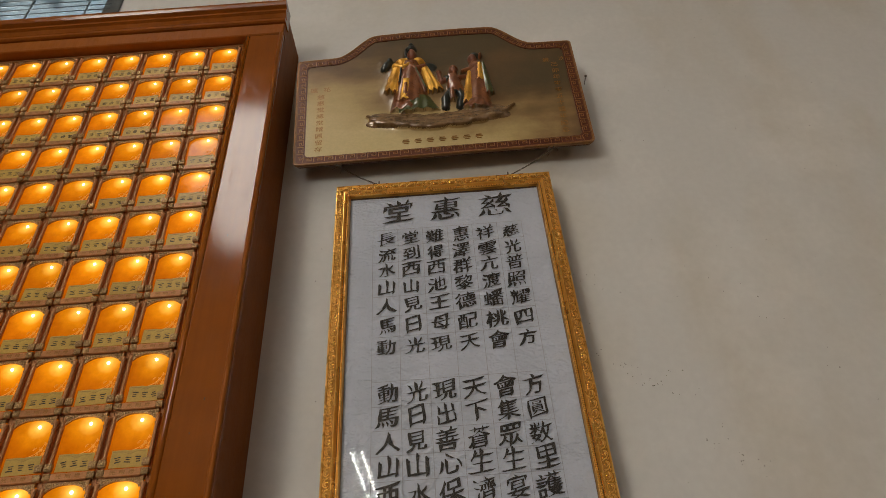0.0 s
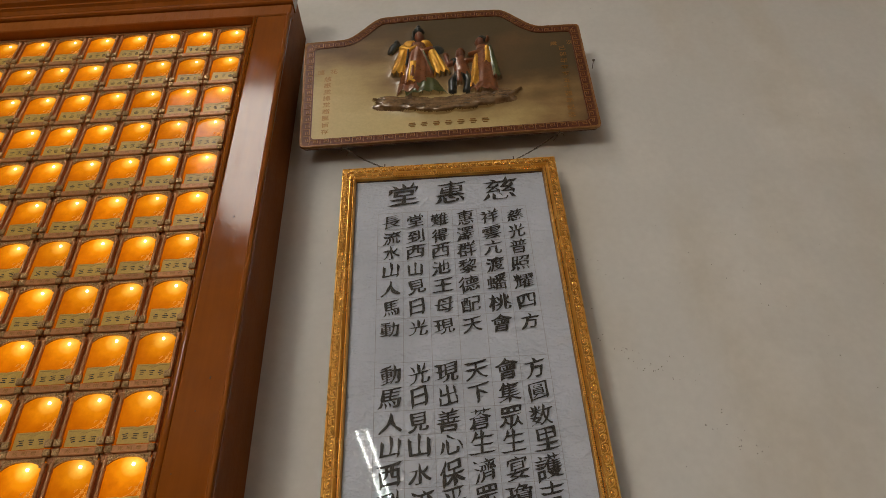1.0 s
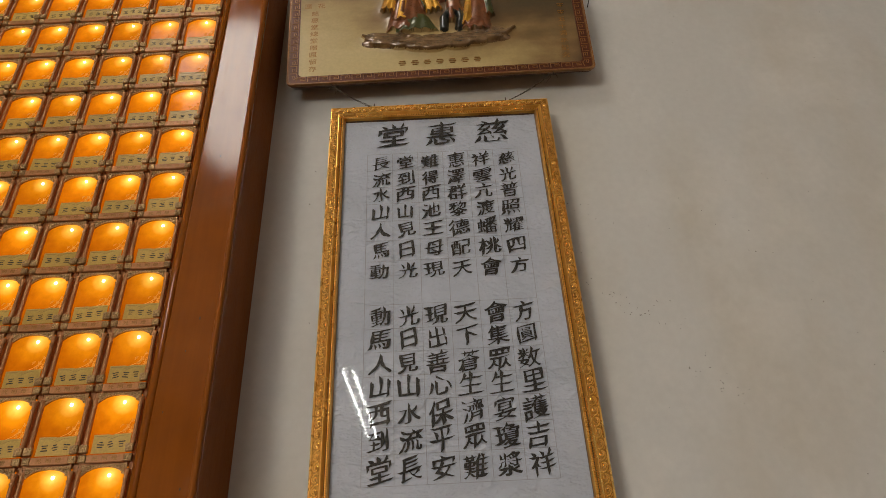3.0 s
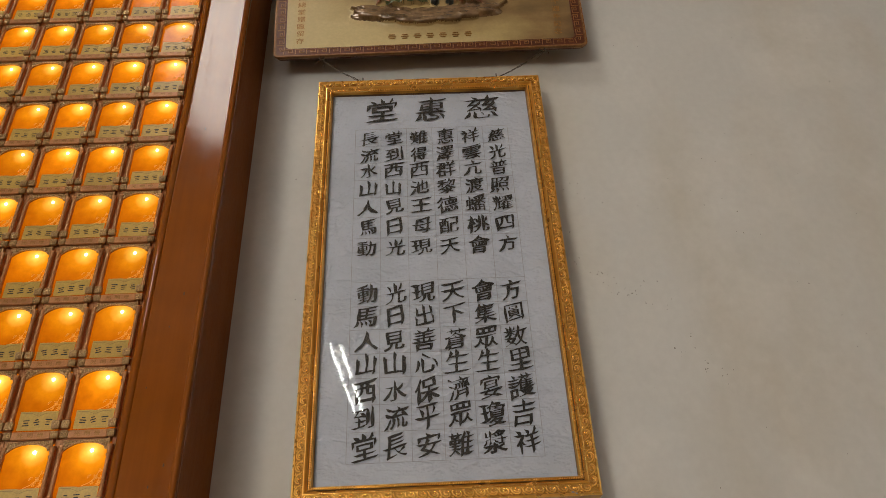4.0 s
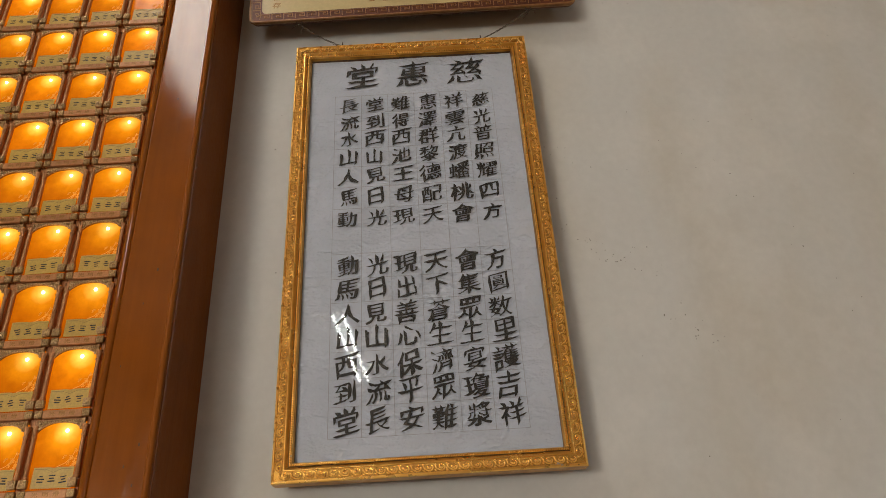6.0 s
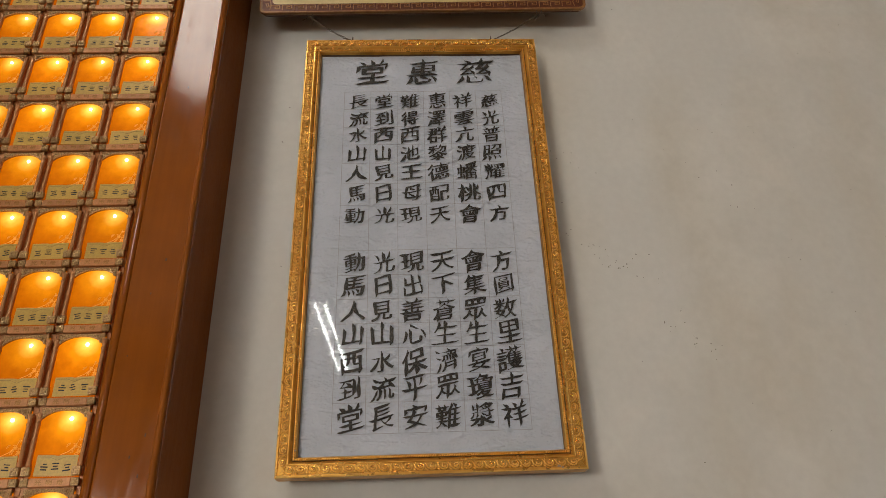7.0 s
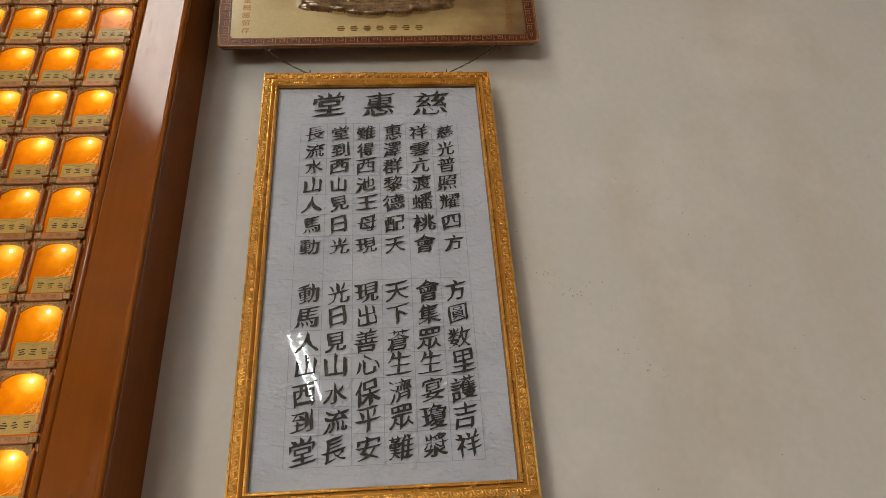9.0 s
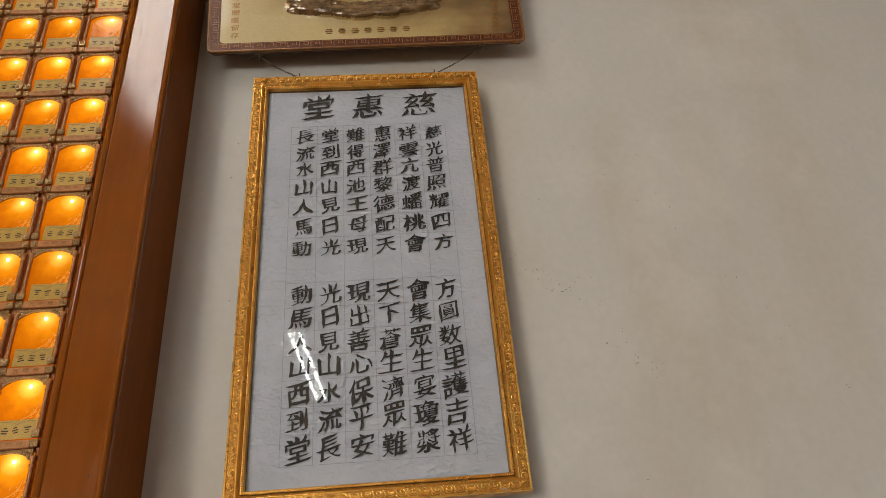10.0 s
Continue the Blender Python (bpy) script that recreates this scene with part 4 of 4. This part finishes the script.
    f.cord([(0.062, 0.318), (0.080, 0.318), (0.096, 0.330)], 0.009, 0.007, 0.016, RUSSET, 0.003)
    f.lobe(0.028, 0.318, 0.011, 0.018, 0.020, TEAL, 0.3)
    f.lobe(0.047, 0.352, 0.013, 0.019, 0.022, ROSE)
    f.lobe(0.049, 0.364, 0.014, 0.009, 0.022, RUSSET)
    # second robed form
    f.cloth((0.112, 0.375), (0.106, 0.178), 0.018, 0.040, 0.021, RUSSET, 4, 0.0030)
    f.cloth((0.092, 0.330), (0.078, 0.196), 0.008, 0.016, 0.023, GILT, 3, 0.0028, 0.0, 1.0, 0.6)
    f.cloth((0.134, 0.372), (0.142, 0.232), 0.008, 0.016, 0.020, GREEN, 3, 0.0024)
    f.cloth((0.124, 0.368), (0.120, 0.292), 0.008, 0.014, 0.024, GILT, 3, 0.0028)
    f.cloth((0.104, 0.205), (0.100, 0.176), 0.028, 0.042, 0.024, RUSSET, 6, 0.0024)
    f.cord([(0.112, 0.362), (0.092, 0.346), (0.074, 0.340)], 0.011, 0.007, 0.014, RUSSET, 0.010)
    f.lobe(0.106, 0.402, 0.014, 0.021, 0.022, ROSE)
    f.lobe(0.114, 0.416, 0.016, 0.013, 0.022, TEAL)
    f.lobe(0.130, 0.418, 0.006, 0.016, 0.018, RUSSET, -0.3)
    f.drape(0.0160, 0.45)
    return f


def plaque():
    thing = tagged(empty("plaque"), "bow-topped wooden plaque with painted relief moulded in glossy plastic", "plaque")
    edge, panel = shaped_outline(0.005), shaped_outline(0.032)
    bm = bmesh.new()
    solid(bm, shaped_outline(0.007), 0.0062, 0.022, 0.003)
    part("board", bm, PLAQUE_EDGE, thing, "dark varnished board with moulded edge")
    bm = bmesh.new()
    tube(bm, [(x, 0.0085, z) for x, z in shaped_outline(0.0065)], 0.0062, 8, True)
    part("rim", bm, PLAQUE_RIM, thing, "worn gold-brown rounded rim", True)
    for x in (-0.2, 0.2):
        bm = bmesh.new()
        box(bm, x - 0.012, x + 0.012, 0.022, 0.0905, 0.125, 0.155, 0.002)
        part("wall_block", bm, PLAQUE_EDGE, thing, "small wooden block against the wall")
    bm = bmesh.new()
    ring(bm, shaped_outline(0.002), edge, 0.001, 0.008)
    part("edge_moulding", bm, FRET_GILT, thing)
    bm = bmesh.new()
    ring(bm, edge, panel, 0.003, 0.010)
    part("border", bm, MAROON, thing, "maroon border band")
    # key fret along the band
    bm = bmesh.new()
    mid = shaped_outline(0.0195, 24)
    motif = ((0.0, -0.008), (0.0, 0.008), (0.022, 0.008), (0.022, -0.003), (0.011, -0.003), (0.011, 0.003), (0.017, 0.003))
    walk_pts, total = [], 0.0
    for p, q in zip(mid, mid[1:] + mid[:1]):
        p, q = Vector(p), Vector(q)
        if (q - p).length > 1e-4:
            walk_pts.append((total, p, q))
            total += (q - p).length
    count = round(total / 0.029)

    def on_band(s, t):
        s %= total
        for at, p, q in reversed(walk_pts):
            if s >= at - 1e-9:
                d = (q - p).normalized()
                return p + d * (s - at) + Vector((-d.y, d.x)) * t

    for k in range(count):
        s0 = total * k / count
        pts = [on_band(s0 + a, b) for a, b in motif]
        for p, q in zip(pts, pts[1:]):
            d = (q - p)
            if d.length < 1e-4 or d.length > 0.03:
                continue
            d.normalize()
            m = Vector((-d.y, d.x)) * 0.0011
            p, q = p - d * 0.001, q + d * 0.001
            lo = [bm.verts.new((v.x, 0.0029, v.y)) for v in (p - m, q - m, q + m, p + m)]
            hi = [bm.verts.new((v.x, 0.0017, v.y)) for v in (p - m * 0.7, q - m * 0.7, q + m * 0.7, p + m * 0.7)]
            bm.faces.new(hi)
            for i in range(4):
                bm.faces.new((lo[i], lo[(i + 1) % 4], hi[(i + 1) % 4], hi[i]))
    tagged(part("key_fret", bm, FRET_GILT, thing, "worn raised key fret"), kind="stuff")
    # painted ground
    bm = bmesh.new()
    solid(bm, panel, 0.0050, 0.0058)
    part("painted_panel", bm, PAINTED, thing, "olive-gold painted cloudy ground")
    # relief moulded in the same sheet
    relief = figure_relief()
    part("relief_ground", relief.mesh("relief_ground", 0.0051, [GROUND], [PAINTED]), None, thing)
    part("cloud_bank", relief.mesh("cloud_bank", 0.0051, [MIST], [CLOUD]), None, thing, "grey-gold swirling cloud relief")
    part("robed_relief", relief.mesh("robed_relief", 0.0051, [GILT, RUSSET, GREEN, TEAL, ROSE], [ROBE_GOLD, ROBE_RED, ROBE_GREEN, ROBE_BLUE, SKIN]), None, thing, "gilt and red-brown robed relief")
    # raised gilt writing
    gy = 0.0040

    def sign(ch, x, z, size):
        me = inked(glyph_mesh(ch, size, (0.012, 0.012), 0.0, 0.05, 1.0, 0.3, 0, 0.0), LETTER_GILT)
        part("character", me, None, thing).location = (x, gy, z)

    def bar(x, z, w, h):
        bm = bmesh.new()
        box(bm, x - w / 2, x + w / 2, gy - 0.001, gy + 0.001, z - h / 2, z + h / 2, 0.0006)
        part("gilt_bar", bm, LETTER_GILT, thing)

    sign("花", -0.316, 0.322, 0.022), sign("蓮", -0.353, 0.322, 0.022)
    for k, ch in enumerate("慈惠堂總堂贈匾留存"):
        sign(ch, -0.333 - 0.0005 * k, 0.289 - 0.0285 * k, 0.022)
    sign("歲", 0.320, 0.381, 0.021), sign("次", 0.367, 0.382, 0.021)
    for k, ch in enumerate("己卯年  五十週年紀念"):
        x, z = 0.342 - 0.001 * k, 0.357 - 0.0296 * k
        if ch == " ":
            bar(x, z + 0.005, 0.018, 0.003), bar(x, z - 0.003, 0.014, 0.003), bar(x, z, 0.003, 0.016)
        else:
            sign(ch, x, z, 0.022)
    for k in range(7):
        x = -0.100 + 0.033 * k
        bar(x, 0.071, 0.015, 0.0034), bar(x, 0.064, 0.020, 0.0034), bar(x, 0.057, 0.013, 0.0034)
    thing.matrix_basis = pose(0.026, 1.110, 2.857, 7.0, -0.8, 0) @ Matrix.Diagonal((1, 1, 0.846, 1))
    return thing


plaque()


# ---- wires, hooks and nails ----
def hook_eye(x, y, z, flip=1):
    thing = tagged(empty("hook_eye", (x, y, z)), "small dark steel screw eye holding the hanging wire", "hook", "screw eyes for the wire")
    bm = bmesh.new()
    tube(bm, [(0.007 * math.cos(a), 0, -0.007 + 0.007 * math.sin(a)) for a in [2 * math.pi * k / 14 for k in range(14)]], 0.0013, 6, True)
    part("eye", bm, WIRE, thing, "", True)
    bm = bmesh.new()
    tube(bm, [(0, 0, 0), (0, 0.001, 0.012)], 0.0016, 6)
    part("shank", bm, WIRE, thing, "", True)
    return thing


def hanging_wire(a, b, seed):
    thing = tagged(empty("hanging_wire", a), "thin twisted rusty wire between plaque and frame", "wire", "twisted hanging wires")
    r = random.Random(seed)
    d = Vector(b) - Vector(a)
    for phase in (0, math.pi):
        bm, pts = bmesh.new(), []
        for k in range(61):
            t = k / 60
            w = 0.0016 * (0.6 + 1.6 * abs(noise.noise((t * 7, seed, phase))))
            ang = phase + t * 2 * math.pi * 8
            sag = -0.006 * math.sin(math.pi * t)
            pts.append(d * t + Vector((w * math.cos(ang) * 0.5, w * math.sin(ang), w * math.cos(ang) + sag)))
        tube(bm, pts, 0.00085, 5)
        part("strand", bm, WIRE, thing, "", True)
    for k in range(2):
        bm = bmesh.new()
        tip = Vector((r.uniform(-0.03, 0.03), r.uniform(-0.012, 0.0), r.uniform(-0.035, 0.012)))
        tube(bm, [(0, 0, 0), tip * 0.5 + Vector((0.006, 0, 0.004)), tip], 0.0008, 5)
        part("loose_end", bm, WIRE, thing, "", True)
    return thing


# the wire loop that tilts the plaque forward
loop = tagged(empty("hanging_wire", (0.020, 1.075, 3.335)), "thin rusty wire from the plaque's top to the wall", "wire", "twisted hanging wires")
bm = bmesh.new()
tube(bm, [(0, 0, -0.008), (0.004, 0.004, 0.012), (-0.003, 0.012, 0.014), (0.006, 0.05, 0.030), (0.004, WALL - 1.076, 0.050)], 0.0011, 5)
part("strand", bm, WIRE, loop, "", True)
bm = bmesh.new()
bmesh.ops.create_uvsphere(bm, u_segments=10, v_segments=6, radius=0.006)
part("knot", bm, WIRE, loop, "", True)
for x, z in ((-0.255, 2.858), (0.311, 2.866)):
    hook_eye(x, 1.118, z)
for x, z in ((-0.150, 2.781), (0.187, 2.781)):
    hook_eye(x, 1.132, z)
hanging_wire((-0.255, 1.118, 2.846), (-0.150, 1.131, 2.777), 3)
hanging_wire((0.311, 1.118, 2.854), (0.187, 1.131, 2.777), 8)


def wall_nail(x, z, size):
    bm = bmesh.new()
    lathe(bm, [(0.0, 0.0), (size, 0.001), (size * 0.9, 0.004), (size * 0.35, 0.005), (size * 0.3, 0.035)], (0, 0, 0), 10)
    bmesh.ops.rotate(bm, cent=(0, 0, 0), matrix=Matrix.Rotation(radians(-90), 3, "X"), verts=bm.verts)
    ob = part("nail", bm, WIRE, None, "", True)
    ob.location = (x, WALL - 0.034, z)
    return tagged(ob, "small dark nail driven into the wall beside the plaque", "nail", "nails round the plaque")


wall_nail(0.470, 3.195, 0.004)


# ---- fan grille in the wall above the cabinet ----
def wall_grille():
    thing = tagged(empty("ventilation_grille", ((VX0 + VX1) / 2, WALL, VZ0)), "grey steel wall ventilator with thin wire guard and daylight behind", "ventilator")
    w, h = (VX1 - VX0) / 2, VZ1 - VZ0
    bm = bmesh.new()
    for b in ((-w - 0.01, -w + 0.05, 0, h), (w - 0.05, w + 0.01, 0, h), (-w + 0.05, w - 0.05, 0, 0.04), (-w + 0.05, w - 0.05, h - 0.04, h)):
        box(bm, b[0], b[1], -0.008, -0.001, b[2] - 0.01, b[3] + 0.01, 0.002)
    part("flange", bm, STEEL, thing, "grey galvanised flange")
    bm = bmesh.new()
    for b in ((-w + 0.001, -w + 0.004), (w - 0.004, w - 0.001)):
        box(bm, b[0], b[1], 0.001, 0.19, 0.001, h - 0.001)
    for z in (0.001, h - 0.004):
        box(bm, -w + 0.004, w - 0.004, 0.001, 0.19, z, z + 0.003)
    part("duct", bm, STEEL, thing)
    for k in range(11):
        z = 0.045 + k * (h - 0.09) / 10
        bm = bmesh.new()
        tube(bm, [(-w + 0.02, -0.014, z), (w - 0.02, -0.014, z)], 0.0022, 6)
        part("wire_bar", bm, STEEL, thing, "", True)
    for x in (-w * 0.66, 0.0, w * 0.66):
        bm = bmesh.new()
        tube(bm, [(x, -0.010, 0.03), (x, -0.010, h - 0.03)], 0.0035, 6)
        part("upright_rod", bm, STEEL, thing, "", True)
    for k in range(4):
        bm = bmesh.new()
        c, s = math.cos(k * math.pi / 2 + 0.5), math.sin(k * math.pi / 2 + 0.5)
        p = [(0.03 * c, 0.03 * s), (0.17 * c - 0.07 * s, 0.17 * s + 0.07 * c), (0.18 * c + 0.05 * s, 0.18 * s - 0.05 * c)]
        f = [bm.verts.new((x, 0.10 + 0.02 * i, h / 2 + z)) for i, (x, z) in enumerate(p)]
        b = [bm.verts.new((x, 0.103 + 0.02 * i, h / 2 + z)) for i, (x, z) in enumerate(p)]
        bm.faces.new(f)
        bm.faces.new(b[::-1])
        for i in range(3):
            bm.faces.new((f[i], b[i], b[(i + 1) % 3], f[(i + 1) % 3]))
        part("fan_blade", bm, VARNISH_DARK, thing, "dark still fan blade")
    return thing


wall_grille()
bm = bmesh.new()
box(bm, -3.2, 0.4, WALL + 1.2, WALL + 1.25, 2.6, 7.5)
structure("backdrop", bm, OUTDOORS, "pale blue daylight beyond the ventilator", "backdrop")
bm = bmesh.new()
box(bm, -2.7, -1.75, WALL + 1.0, WALL + 1.05, 2.6, 7.5)
structure("backdrop_bright", bm, OUTDOOR_WHITE, "white bright daylight beyond the ventilator", "backdrop")


# ---- fly specks on the plaster ----
def wall_specks():
    r, bm = random.Random(5), bmesh.new()

    def dot(x, z, s):
        n = 6
        bm.faces.new([bm.verts.new((x + s * math.cos(2 * math.pi * k / n) * r.uniform(0.6, 1.3), WALL - 0.0015, z + s * math.sin(2 * math.pi * k / n) * r.uniform(0.6, 1.3))) for k in range(n)])

    for x0, z0, x1, z1, n in ((0.33, 2.27, 0.45, 2.16, 26), (0.50, 2.05, 0.62, 1.98, 18), (0.31, 2.50, 0.40, 2.42, 8), (0.62, 2.5, 1.0, 1.9, 14), (0.45, 2.25, 0.56, 2.05, 10)):
        for k in range(n):
            t = r.random()
            dot(x0 + (x1 - x0) * t + r.gauss(0, 0.012), z0 + (z1 - z0) * t + r.gauss(0, 0.010), r.uniform(0.0006, 0.0014))
    for k in range(70):
        dot(r.uniform(0.35, 1.5), r.uniform(1.6, 3.6), r.uniform(0.0005, 0.0011))
    for x, z in ((0.322, 2.345), (-0.31, 2.52), (-0.30, 2.62), (-0.29, 2.20)):
        dot(x, z, 0.0013)
    return tagged(part("wall_specks", bm, SPECK), "scattered tiny dark fly specks on plaster", "specks", "", "stuff")


wall_specks()
